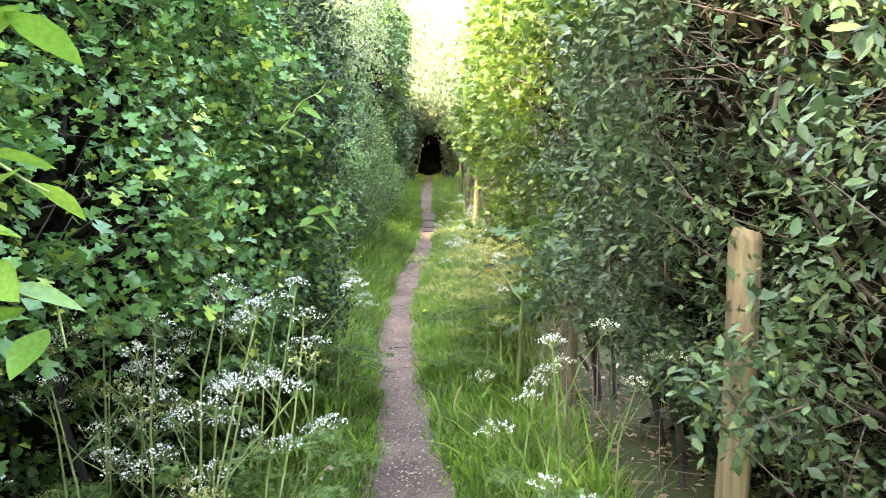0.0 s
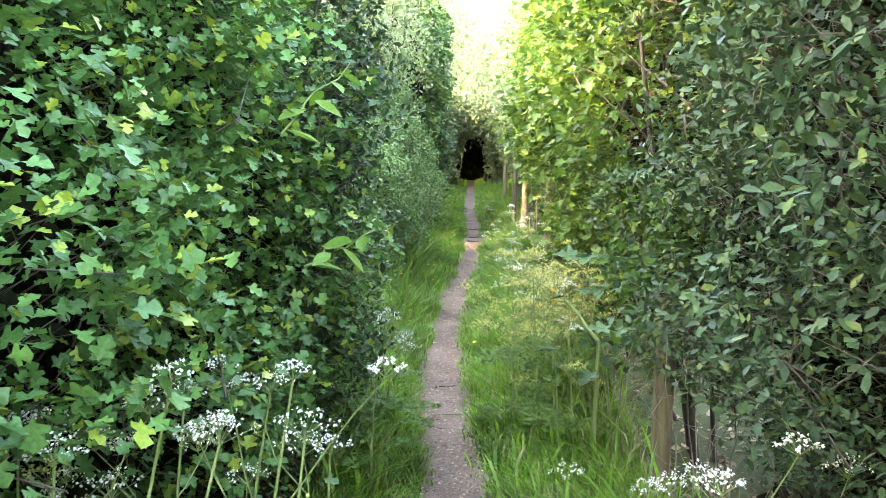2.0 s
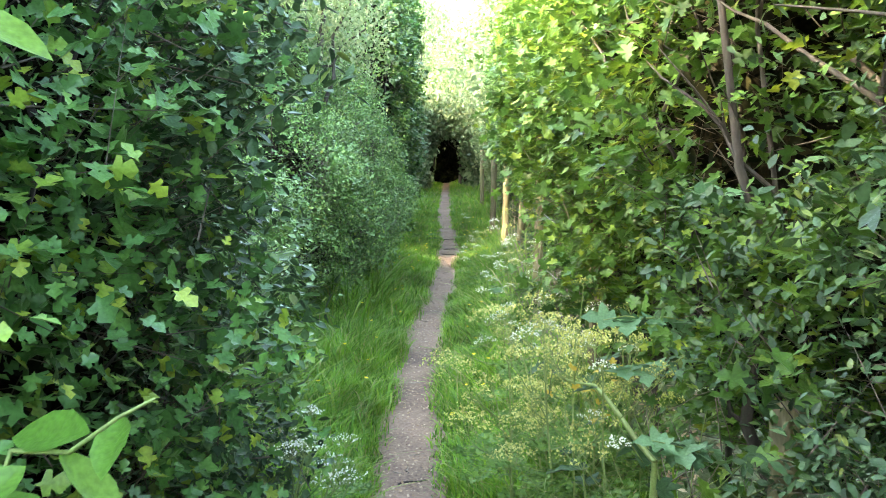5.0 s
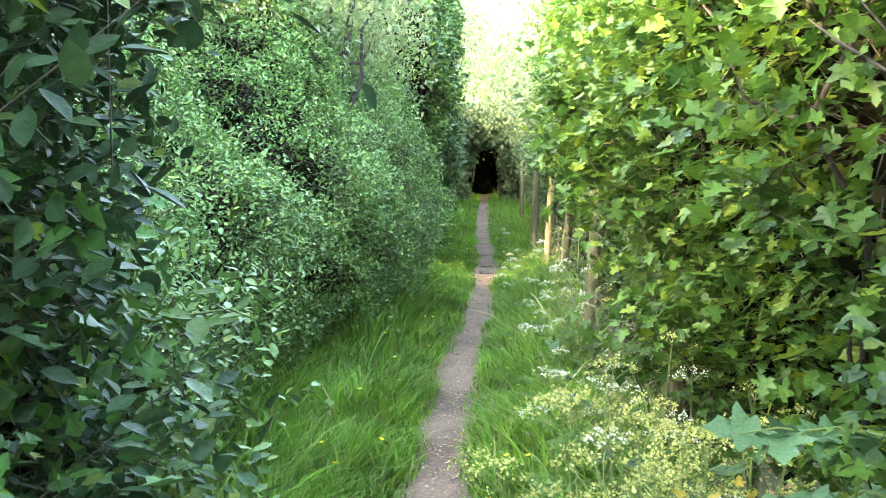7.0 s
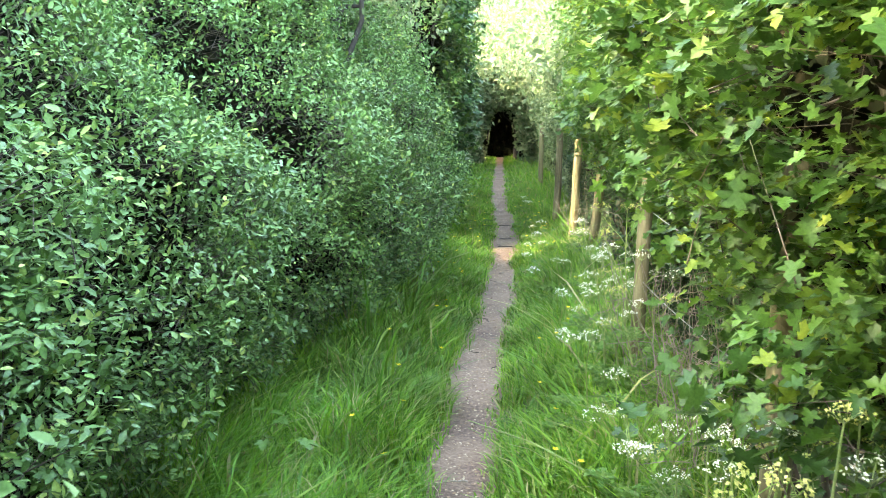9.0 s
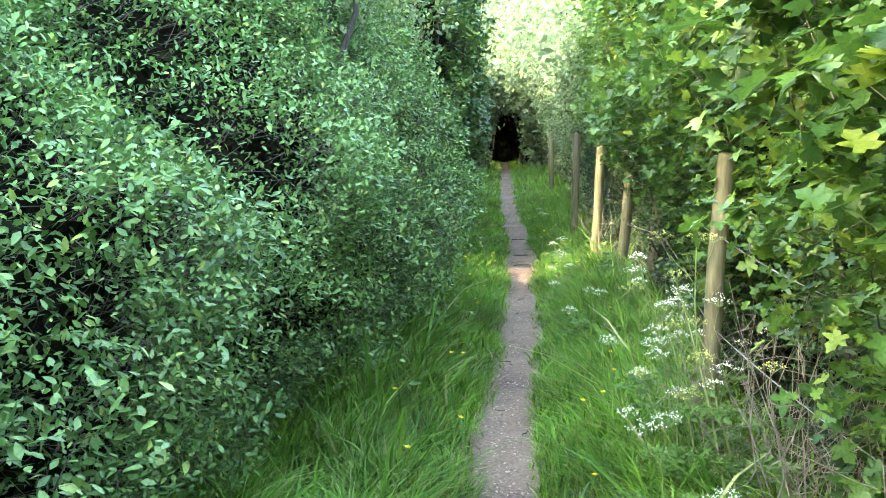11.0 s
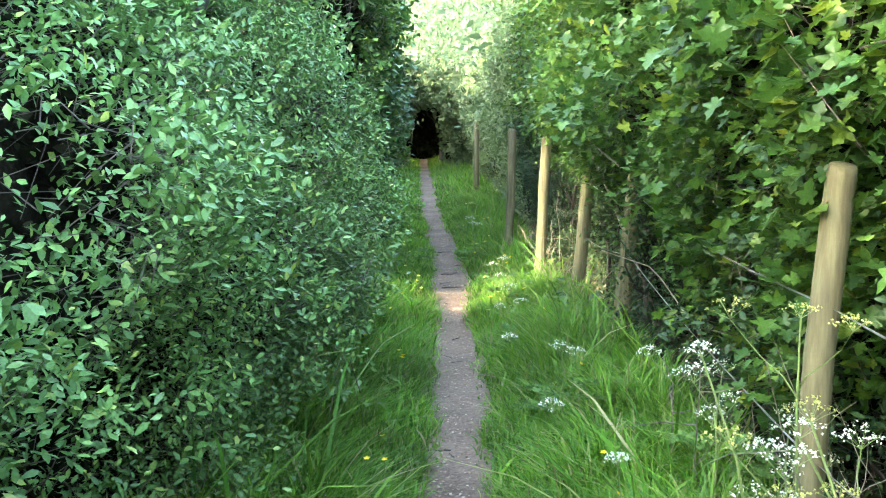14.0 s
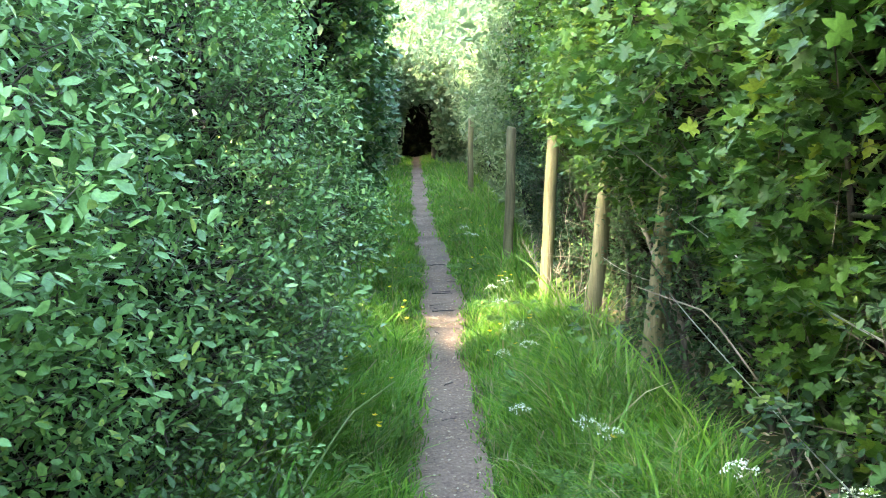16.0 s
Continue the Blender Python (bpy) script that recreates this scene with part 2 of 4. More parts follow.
L_HAW = leaf_shape([(0.20, 0.09), (0.30, 0.43), (0.47, 0.41), (0.50, 0.17), (0.76, 0.36), (0.90, 0.15)])
L_OVAL = plain_leaf([(0.28, 0.17), (0.66, 0.24)])
L_MAP = leaf_shape([(-0.14, 0.16), (-0.06, 0.46), (0.10, 0.33), (0.34, 0.68), (0.42, 0.52), (0.44, 0.24), (0.70, 0.30), (0.80, 0.15)])
L_IVY = plain_leaf([(-0.05, 0.28), (0.34, 0.46), (0.52, 0.20)])
L_SMOOTH = leaf_shape([(0.12, 0.14), (0.34, 0.28), (0.62, 0.26), (0.85, 0.11)])
L_BIG = plain_leaf([(0.45, 0.42)])


def leaf_frames(p, tip, nor, size):
    """Right-handed axes for each leaf."""
    tip = unit(tip)
    nor = unit(nor - tip * np.sum(nor * tip, axis=1, keepdims=True))
    return p, tip, np.cross(nor, tip), nor, size


def leaves_mesh(name, shape, frames, smooth=True):
    v, f = shape
    p, t, b, n, s = frames
    co = p[:, None] + s[:, None, None] * (v[None, :, 0:1] * t[:, None] + v[None, :, 1:2] * b[:, None] + v[None, :, 2:3] * n[:, None])
    fs = (f[None] + (np.arange(len(p)) * len(v))[:, None, None]).reshape(-1, 3)
    return mesh_from(name, co.reshape(-1, 3), fs, smooth)


# ---- the plan ----
PATH_Y = [-8, 0, 3.6, 4.8, 5.8, 6.8, 8, 10, 11.4, 12.7, 13.6, 16, 17.8, 21, 25.5, 34, 48]
PATH_X = [-0.06, -0.06, -0.105, -0.16, -0.25, -0.30, -0.31, -0.285, -0.19, -0.155, -0.13, -0.08, -0.09, -0.165, -0.2, -0.2, -0.2]


def path_x(y):
    return np.interp(y, PATH_Y, PATH_X)


def path_half(y):
    y = np.asarray(y, float)
    return 0.145 + 0.018 * np.sin(y * 2.1) + 0.012 * np.sin(y * 5.3 + 1)


LEFT_Y = [-8, 0, 4.4, 5.15, 5.5, 6.2, 8.0, 9.6, 10.6, 12.6, 13.3, 14.2, 15.0, 20, 26, 46]
LEFT_X = [-0.85, -0.70, -0.46, -0.52, -0.84, -1.02, -1.18, -1.05, -0.84, -0.70, -0.85, -1.05, -0.78, -0.82, -1.00, -1.05]
RIGHT_Y = [-8, 0, 1.5, 4.5, 6.5, 8.0, 9.0, 10.5, 12.0, 14.0, 16.0, 20, 26, 46]
RIGHT_X = [0.9, 0.80, 0.58, 0.53, 0.46, 0.50, 0.54, 0.58, 0.64, 0.62, 0.66, 0.84, 1.02, 1.10]


def face_x(side, y, z):
    """The hedge's face: side -1 left, 1 right."""
    if side < 0:
        x = np.interp(y, LEFT_Y, LEFT_X)
        mid = np.interp(y, [4.6, 5.6, 13.0, 14.5], [0, 1, 1, 0])
        lean = mid * (np.interp(z, [0, 0.5, 1.0, 1.5], [-0.22, -0.04, 0.02, -0.08]) - np.interp(y, [5, 9, 10.5], [0.95, 0.95, 0.25]) * np.clip(z - 1.3, 0, 9))
        lean = lean + (1 - mid) * np.interp(z, [0, 0.45, 0.9, 1.6, 2.2, 3.0, 4.5], [-0.30, -0.12, 0.0, 0.02, -0.06, -0.3, -0.5])
        col = np.interp(y, [14.4, 15.5, 20, 22], [0, 1, 1, 0])
        lean = lean + col * np.interp(z, [0.6, 1.6, 2.8, 4.5], [0, 0.10, 0.46, 0.70])
        return x + lean + np.interp(y, [1.2, 1.6, 2.8, 3.2], [0, 1, 1, 0]) * np.interp(z, [0.85, 1.12], [-0.40, 0])
    x = np.interp(y, RIGHT_Y, RIGHT_X) + np.interp(y, [3.4, 4.0, 5.0, 5.4], [0, 0.36, 0.36, 0]) * np.interp(z, [1.3, 1.5, 1.85, 2.1], [0, 1, 1, 0.1])
    low = np.interp(y, [2.8, 3.8, 5.0, 8, 9.5, 10.6, 11.4], [0.60, 0.30, 0.26, 0.34, 0.50, 0.42, 0.38])
    open_z = np.interp(z, [0, 0.5, 1.0, 1.4], [1, 0.7, 0.35, 0.0])
    shut_z = np.interp(z, [0, 0.5, 0.8, 1.05], [1, 0.8, 0.3, -0.12])
    share = np.interp(y, [8.2, 9.4], [0, 1])
    lean = (share * open_z + (1 - share) * shut_z) * low
    return x + lean + np.interp(z, [1.3, 1.7, 3.0, 4.5], [0, -0.12, -0.05, 0.1])


# ---- ground and path ----
gx = np.unique(np.concatenate([np.linspace(-250, -3, 26), np.linspace(-3, 3, 61), np.linspace(3, 250, 26)]))
gy = np.unique(np.concatenate([np.linspace(-250, -4, 26), np.linspace(-4, 26, 151), np.linspace(26, 300, 40)]))
X, Y = np.meshgrid(gx, gy)
flat = np.stack([X.ravel(), Y.ravel(), np.zeros(X.size)], 1)
off = np.abs(flat[:, 0] - path_x(flat[:, 1]))
near = np.clip((off - 0.14) / 0.3, 0, 1)
flat[:, 2] = -0.012 + near * (0.02 + 0.05 * vnoise(flat * 2.2 + 5)) * (off < 40)
nx, ny = len(gx), len(gy)
idx = np.arange(nx * ny).reshape(ny, nx)
quads = np.stack([idx[:-1, :-1], idx[:-1, 1:], idx[1:, 1:], idx[1:, :-1]], -1).reshape(-1, 4)
ground = new("ground", mesh_from("ground", flat, quads))
ground.data.materials.append(M_GROUND)
tagged(ground, "dark mossy soil under grass and hedges", "ground", kind="structure")

py = np.linspace(-6, 46, 1041)
pu = np.linspace(-1, 1, 15)
c, h = path_x(py), path_half(py)
rag = 0.03 * (vnoise(np.stack([py * 6, py * 0, py * 0], 1)) - 0.5)
rag2 = 0.03 * (vnoise(np.stack([py * 6, py * 0 + 9, py * 0], 1)) - 0.5)
PX = c[:, None] + np.where(pu[None] > 0, (h + rag)[:, None], (h + rag2)[:, None]) * pu[None] * 1.12
PYY = np.repeat(py[:, None], 15, 1)
pp = np.stack([PX.ravel(), PYY.ravel(), np.zeros(PX.size)], 1)
dish = np.tile(pu ** 2, len(py))
pp[:, 2] = 0.004 + 0.012 * dish + 0.020 * (vnoise(pp * 5) - 0.5) * (1 - 0.5 * dish) + 0.012 * (vnoise(pp * 22) - 0.5)
pi = np.arange(len(pp)).reshape(len(py), 15)
pq = np.stack([pi[:-1, :-1], pi[:-1, 1:], pi[1:, 1:], pi[1:, :-1]], -1).reshape(-1, 4)
path = new("footpath", mesh_from("footpath", pp, pq))
path.data.materials.append(M_SOIL)
tagged(path, "narrow trodden path of bare brown soil between grass verges", "path", kind="structure")

# ---- grass ----


def grass_field(name, y0, y1, count, tall, seed, label, width=1.0):
    r = np.random.default_rng(seed)
    y = r.uniform(y0, y1, count)
    lo, hi = np.interp(y, LEFT_Y, LEFT_X) - 0.30, np.interp(y, RIGHT_Y, RIGHT_X) + np.interp(y, [4, 9, 15], [0.2, 0.35, 0.2])
    x = r.uniform(0, 1, count) * (hi - lo) + lo
    pc, ph = path_x(y), path_half(y)
    gap = np.abs(x - pc) - ph
    keep = gap > r.normal(-0.006, 0.028, count)
    x, y, gap = x[keep], y[keep], gap[keep]
    n = len(x)
    clump = 0.55 * vnoise(np.stack([x * 3, y * 3, x * 0], 1)) + 0.45 * vnoise(np.stack([x * 11, y * 11, x * 0], 1))
    side = np.where(x < pc[keep], np.interp(y, [4, 6, 12, 15], [0.75, 1.15, 1.1, 0.8]), np.interp(y, [4, 8, 12], [0.9, 0.8, 0.95]))
    hgt = tall * side * np.clip(0.32 + gap * 1.7, 0.25, 1.15) * (0.25 + 1.3 * clump) * r.uniform(0.55, 1.25, n)
    ang = r.uniform(0, 2 * math.pi, n)
    to_path = np.sign(pc[keep] - x)
    lean = np.stack([np.cos(ang) * 0.85 + 0.2 * to_path, np.sin(ang) * 0.8, np.zeros(n)], 1)
    bend = hgt * r.uniform(0.15, 1.15, n)
    wid = width * r.uniform(0.0018, 0.0052, n)
    across = unit(np.stack([-lean[:, 1], lean[:, 0], np.zeros(n)], 1) + r.normal(0, 0.3, (n, 3)) * [1, 1, 0])
    base = np.stack([x, y, np.full(n, 0.0)], 1)
    vs = []
    for t, w in ((0, 1), (0.4, 0.95), (0.75, 0.7)):
        c0 = base + lean * (bend * t ** 2)[:, None] + np.array([0, 0, 1]) * (hgt * (t - 0.28 * t ** 3))[:, None]
        vs += [c0 - across * (wid * w)[:, None], c0 + across * (wid * w)[:, None]]
    vs.append(base + lean * bend[:, None] + np.array([0, 0, 1]) * (hgt * 0.74)[:, None])
    co = np.stack(vs, 1).reshape(-1, 3)
    f = np.array([(0, 1, 3), (0, 3, 2), (2, 3, 5), (2, 5, 4), (4, 5, 6)] if y0 < 14 else [(0, 1, 3), (0, 3, 2), (2, 3, 6)])
    fs = (f[None] + (np.arange(n) * 7)[:, None, None]).reshape(-1, 3)
    ob = new(name, mesh_from(name, co, fs))
    ob.data.materials.append(M_GRS)
    return tagged(ob, label, "grass", kind="stuff")


grass_field("grass", 1.5, 6.0, 46000, 0.22, 11, "fresh green grass verge of thin blades beside the path")
grass_field("grass", 6.0, 14.5, 95000, 0.30, 12, "long lush green grass bending over the path edge")
grass_field("tall_grass", 2.5, 14.5, 2600, 0.50, 15, "scattered tall arching grass blades above the verge", 1.7)
grass_field("grass", 14.5, 24, 36000, 0.26, 13, "green grass verge thinning along the path", 1.6)
grass_field("grass", 24, 45, 16000, 0.26, 14, "far green grass verge along the path", 3.0)

# ---- hedges ----


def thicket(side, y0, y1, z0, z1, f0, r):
    """A closed, lumpy near-black core, added to block light and hold a bush's shade."""
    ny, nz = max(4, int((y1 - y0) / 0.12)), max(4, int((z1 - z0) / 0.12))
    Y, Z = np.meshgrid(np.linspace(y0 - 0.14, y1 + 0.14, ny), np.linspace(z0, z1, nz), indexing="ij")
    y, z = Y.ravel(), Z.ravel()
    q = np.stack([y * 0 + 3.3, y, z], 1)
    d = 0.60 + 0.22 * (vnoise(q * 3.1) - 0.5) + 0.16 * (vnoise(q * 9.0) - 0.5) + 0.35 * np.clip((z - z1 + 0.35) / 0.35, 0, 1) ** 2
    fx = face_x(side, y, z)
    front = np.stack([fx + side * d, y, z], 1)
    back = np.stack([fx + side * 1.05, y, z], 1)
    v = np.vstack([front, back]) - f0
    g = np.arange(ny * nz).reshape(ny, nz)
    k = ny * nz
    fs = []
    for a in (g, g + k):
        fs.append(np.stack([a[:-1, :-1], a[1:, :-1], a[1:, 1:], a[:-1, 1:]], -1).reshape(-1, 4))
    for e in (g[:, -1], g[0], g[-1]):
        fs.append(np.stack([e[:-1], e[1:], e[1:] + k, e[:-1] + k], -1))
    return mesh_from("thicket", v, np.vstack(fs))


def bush(name, side, y0, y1, height, shape, mat, one_mat, size, density, label, category, seed, singles=0, clump=0.16,
         back=0.9, group="", up=1.0, leaves=10, top=True, twigs=0.5, gap=0.30, zmin=0.06, inner=1.0, hollow=0.15, crest=99.0, droop=0.12, outward=0.28):
    """A bush of a hedge: crooked stems, twigs, and a crown of leaves on sprigs over an uneven face."""
    r = np.random.default_rng(seed)
    mid = (y0 + y1) / 2
    foot = Vector((float(face_x(side, mid, 0.0)) + side * 0.35, mid, 0.0))
    ob = thing(name, foot, label, category, group)
    f0 = np.array(foot)
    area = (y1 - y0 + 0.3) * (height - zmin)
    n = int(area * density / leaves)
    y = r.uniform(y0 - 0.15, y1 + 0.15, n)
    z = zmin + (height - zmin) * r.uniform(0, 1, n) ** 0.92
    depth = r.exponential(0.12, n)
    edge = np.clip((z - (height - 0.7)) / 0.7, 0, 1)
    if top:
        depth = depth + edge * r.uniform(0, back, n)
    q = np.stack([y * 0 + seed * 3.1, y, z], 1)
    big, mid_n = vnoise(q * 1.25), vnoise(q * 3.4 + 7)
    swell = (vnoise(q * 0.7 + 31) - 0.5) * 0.34 + (big - 0.5) * 0.44 + (mid_n - 0.5) * 0.46 + (vnoise(q * 8.5 + 3) - 0.5) * 0.24
    hole = vnoise(q * 2.6 + 19) < gap + hollow * np.clip(1.1 - z / 0.7, 0, 1)
    depth = depth + np.where(hole, r.uniform(0.22, 0.5, n), 0)
    x = face_x(side, y, z) + side * np.minimum(depth - swell + 0.10, 0.28 + 0.14 * mid_n + 0.2 * np.clip(2 - 2 * z, 0, 1))
    z = z + edge * (mid_n - 0.5) * 0.7
    centre = np.stack([x, y, np.maximum(z, 0.04)], 1)
    keep = (z < crest) | (r.random(n) < 0.45)
    centre, depth, swell = centre[keep], depth[keep], swell[keep]
    n = len(centre)
    out = np.array([-side, 0, 0.0])
    way = unit(out * r.uniform(0.0, 1.2, (n, 1)) + np.array([0, 0, 0.25]) + r.normal(0, 0.65, (n, 3)))
    ln = clump * r.uniform(0.6, 1.3, n)
    # leaves along each sprig
    k = leaves
    s = (np.arange(k) + 0.5) / k
    p = centre[:, None] + way[:, None] * ((s[None] - 0.5) * ln[:, None])[..., None] + r.normal(0, clump * 0.16, (n, k, 3))
    tip = way[:, None] * 0.7 + r.normal(0, 0.75, (n, k, 3)) + out * 0.25 + np.array([0, 0, -droop])
    nor = np.array([0, 0, up]) + out * outward + r.normal(0, 0.38, (n, k, 3)) + r.normal(0, 0.25, (n, 1, 3))
    sz = size * r.uniform(0.55, 1.25, (n, k)) * (0.8 + 0.4 * r.random((n, 1)))
    p, tip, nor, sz = p.reshape(-1, 3) - f0, tip.reshape(-1, 3), nor.reshape(-1, 3), sz.reshape(-1)
    p[:, 2] = np.maximum(p[:, 2], 0.02)
    frames = leaf_frames(p, tip, nor, sz)
    if singles:
        shallow = np.repeat(depth - swell, k)
        score = np.abs(p[:, 2] - 1.25) * 0.15 + shallow
        order = np.argsort(score)
        lone, rest = order[:singles], order[singles:]
        me = mesh_from("leaf", shape[0], shape[1])
        me.materials.append(one_mat)
        P, T, B, N, S = frames
        for i in lone:
            leaf = new("leaf", me)
            leaf.parent = ob
            m = Matrix((T[i], B[i], N[i])).transposed() * float(S[i])
            leaf.matrix_basis = Matrix.Translation(P[i]) @ m.to_4x4()
        frames = tuple(a[rest] for a in frames)
    part("foliage", leaves_mesh("foliage", shape, frames), mat, ob, kind="stuff")
    # inner leaves that close the bush, near-black so inner shade is in their colour
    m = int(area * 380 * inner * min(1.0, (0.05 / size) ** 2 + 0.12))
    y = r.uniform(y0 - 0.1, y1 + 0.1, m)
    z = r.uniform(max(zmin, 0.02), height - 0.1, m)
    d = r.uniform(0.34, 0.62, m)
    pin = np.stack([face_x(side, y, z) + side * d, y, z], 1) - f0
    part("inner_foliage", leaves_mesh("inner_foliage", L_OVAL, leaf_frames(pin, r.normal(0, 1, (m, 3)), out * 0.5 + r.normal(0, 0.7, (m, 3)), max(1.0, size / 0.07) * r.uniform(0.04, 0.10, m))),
         M_SHADE_LEAF, ob, kind="stuff")
    part("thicket", thicket(side, y0, y1, max(zmin, 0.0), height - 0.25, f0, r), M_SHADE_CORE, ob, "near-black sheet standing for the shade inside the bush")
    # twigs under a share of the sprigs
    j = np.flatnonzero(r.random(n) < twigs)
    if len(j):
        a = centre[j] - f0 - way[j] * (ln[j] * 0.9)[:, None] + np.array([side * 0.10, 0, -0.06])
        b = centre[j] - f0 + way[j] * (ln[j] * 0.5)[:, None]
        w = unit(np.cross(b - a, r.normal(0, 1, (len(j), 3))))
        w2 = unit(np.cross(b - a, w))
        rad = r.uniform(0.0012, 0.003, len(j))[:, None]
        tri = [a + rad * w, a - rad * 0.5 * w + rad * 0.87 * w2, a - rad * 0.5 * w - rad * 0.87 * w2]
        co = np.stack(tri + [b], 1).reshape(-1, 3)
        f = np.array([(0, 1, 3), (1, 2, 3), (2, 0, 3)])
        fs = (f[None] + (np.arange(len(j)) * 4)[:, None, None]).reshape(-1, 3)
        part("brushwood", mesh_from("brushwood", co, fs), M_TWIG, ob, kind="stuff")
    # main stems, each with a fork
    for i in range(max(2, int((y1 - y0) * 2.2))):
        sy = r.uniform(y0, y1)
        sx = float(face_x(side, sy, 0.3)) + side * r.uniform(0.12, 0.55)
        ty, tz = sy + r.normal(0, 0.35), height * r.uniform(0.6, 0.92)
        tx = float(face_x(side, ty, min(tz, height))) + side * r.uniform(0.2, 0.5)
        line = wander((sx, sy, -0.05), (tx, ty, tz), 8, 0.045, r) - f0
        lines = [(line, np.linspace(r.uniform(0.012, 0.026), 0.005, 8))]
        for q0 in (2, 3, 4, 5):
            a = line[q0]
            e = a + np.array([-side * r.uniform(0.0, 0.35), r.normal(0, 0.4), r.uniform(0.15, 0.6)])
            lines.append((wander(a, e, 5, 0.03, r), np.linspace(0.008, 0.002, 5)))
        part("stem", tubes_mesh("stem", lines), M_BARK, ob)
    return ob


HAW_T = "hawthorn bush with dense lobed green leaves in a hedge"
BLK_T = "blackthorn bush with small oval dull green leaves in a hedge"
MAP_T = "maple with broad lobed leaves lit yellow-green above a fence"
# left side
# Unseen stretch behind the camera, added and raised to shade the right hedge.
bush("hawthorn_bush", -1, -3.5, -0.4, 3.0, L_OVAL, M_HAW, M_HAW1, 0.07, 600, HAW_T, "bush", 20, group="hawthorn hedge")
for i, (a, b, hh) in enumerate(((-0.4, 1.6, 3.4), (1.6, 3.2, 3.4), (3.2, 4.4, 3.2))):
    bush("hawthorn_bush", -1, a, b, hh, L_HAW, M_HAW, M_HAW1, 0.040, 2700 if i else 2000, HAW_T, "bush", 21 + i, 150 if i else 0, group="hawthorn hedge", hollow=0.3, gap=0.36, leaves=13, clump=0.20)
# Leaf colour is darkened to hold the shade on this overhung bush.
bush("dogwood_bush", -1, 4.3, 5.15, 3.1, L_SMOOTH, M_BLK_SHADED, M_BLK1_SHADED, 0.031, 6500, "tall bush with smooth oval leaves, colour darkened for shade, in a hedge", "bush", 27, 120, leaves=12, clump=0.2, gap=0.2)
for i, (a, b, hh) in enumerate(((5.0, 6.8, 2.9), (6.8, 8.6, 2.9), (8.6, 10.4, 3.0), (10.4, 12.0, 3.0), (12.0, 13.1, 3.0))):
    bush("blackthorn_bush", -1, a, b, hh, L_OVAL, M_MID_LIT, M_MID1_LIT, 0.033, 5900, BLK_T, "bush", 31 + i, 100, group="blackthorn hedge", clump=0.15, gap=0.24, hollow=0.3)
bush("blackthorn_bush", -1, 13.1, 15.1, 1.2, L_OVAL, M_MID_LIT, M_MID1_LIT, 0.04, 3600, "low blackthorn bush filling a gap in the hedge", "bush", 37, group="blackthorn hedge")
for i, (a, b, hh) in enumerate(((15.0, 17.2, 4.4), (17.2, 20.0, 4.6))):
    bush("ivy_clad_tree", -1, a, b, hh, L_IVY, M_IVY, M_IVY, 0.065, 1000, "tall tree trunk wrapped in dark glossy ivy", "tree", 41 + i, leaves=9, gap=0.22)
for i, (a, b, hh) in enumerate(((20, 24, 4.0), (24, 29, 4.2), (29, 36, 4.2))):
    bush("hedge_bush", -1, a, b, hh, L_OVAL, M_FAR, M_BLK_SHADED, 0.085, 320, "distant leafy green bush along the footpath", "bush", 51 + i, group="far hedge", clump=0.25, twigs=0.1)
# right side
bush("blackthorn_bush", 1, -3.5, 0.6, 2.4, L_OVAL, M_BLK_SHADED, M_BLK1_SHADED, 0.07, 600, BLK_T, "bush", 60, group="blackthorn hedge")
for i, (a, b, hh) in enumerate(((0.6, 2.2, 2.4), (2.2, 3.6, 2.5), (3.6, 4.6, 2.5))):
    bush("blackthorn_bush", 1, a, b, hh, L_OVAL, M_BLK_SHADED, M_BLK1_SHADED, 0.030, 3900, BLK_T, "bush", 61 + i, 120, group="blackthorn hedge", gap=(0.34, 0.38, 0.42)[i], hollow=0.10, leaves=12, clump=0.15)
bush("maple_tree", 1, 2.9, 4.6, 3.2, L_MAP, M_MAP, M_MAP1, 0.05, 1500, "maple branches with broad dark green leaves over a hedge", "tree", 70, 80, group="maple hedge", clump=0.24, leaves=9, up=1.3, outward=0.2, droop=0.35, gap=0.30, zmin=1.9)
for i, (a, b, hh) in enumerate(((4.5, 6.6, 3.0), (6.6, 8.2, 3.0), (8.2, 9.6, 2.9))):
    bush("maple_tree", 1, a, b, hh, L_MAP, M_MAP, M_MAP1, 0.047, 1600, MAP_T, "tree", 71 + i, 150, group="maple hedge", clump=0.24, leaves=9, up=1.3, outward=0.22, droop=0.35, gap=0.43, zmin=(0.4, 0.3, 0.9)[i])
for i, (a, b, hh) in enumerate(((9.6, 11.4, 3.2), (11.4, 13.4, 3.6), (13.4, 16.0, 4.0), (16.0, 19.5, 4.4))):
    bush("maple_tree", 1, a, b, hh, L_MAP if i < 2 else L_IVY, M_MAP, M_MAP1, 0.052, (1700, 1500, 1300, 800)[i], MAP_T, "tree", 81 + i, 60, group="maple hedge", clump=0.24, leaves=9, up=1.3, outward=0.22, droop=0.35, gap=0.40, zmin=(0.5, 0.75, 1.0, 1.15)[i])
# Undergrowth takes the darker blackthorn copy; its shade is in the colour.
for i, (a, b, hh) in enumerate(((8.6, 10.6, 1.1), (10.6, 12.4, 1.45), (12.4, 14.6, 1.3), (14.6, 17.0, 1.3), (17.0, 20, 1.4))):
    bush("blackthorn_bush", 1, a, b, hh, L_OVAL, M_BLK_SHADED, M_BLK1_SHADED, 0.036, 3000, "low undergrowth of small leaves, coloured dark for shade, behind the fence", "bush", 101 + i, group="undergrowth", clump=0.13, back=0.4, hollow=0.0, gap=0.16)
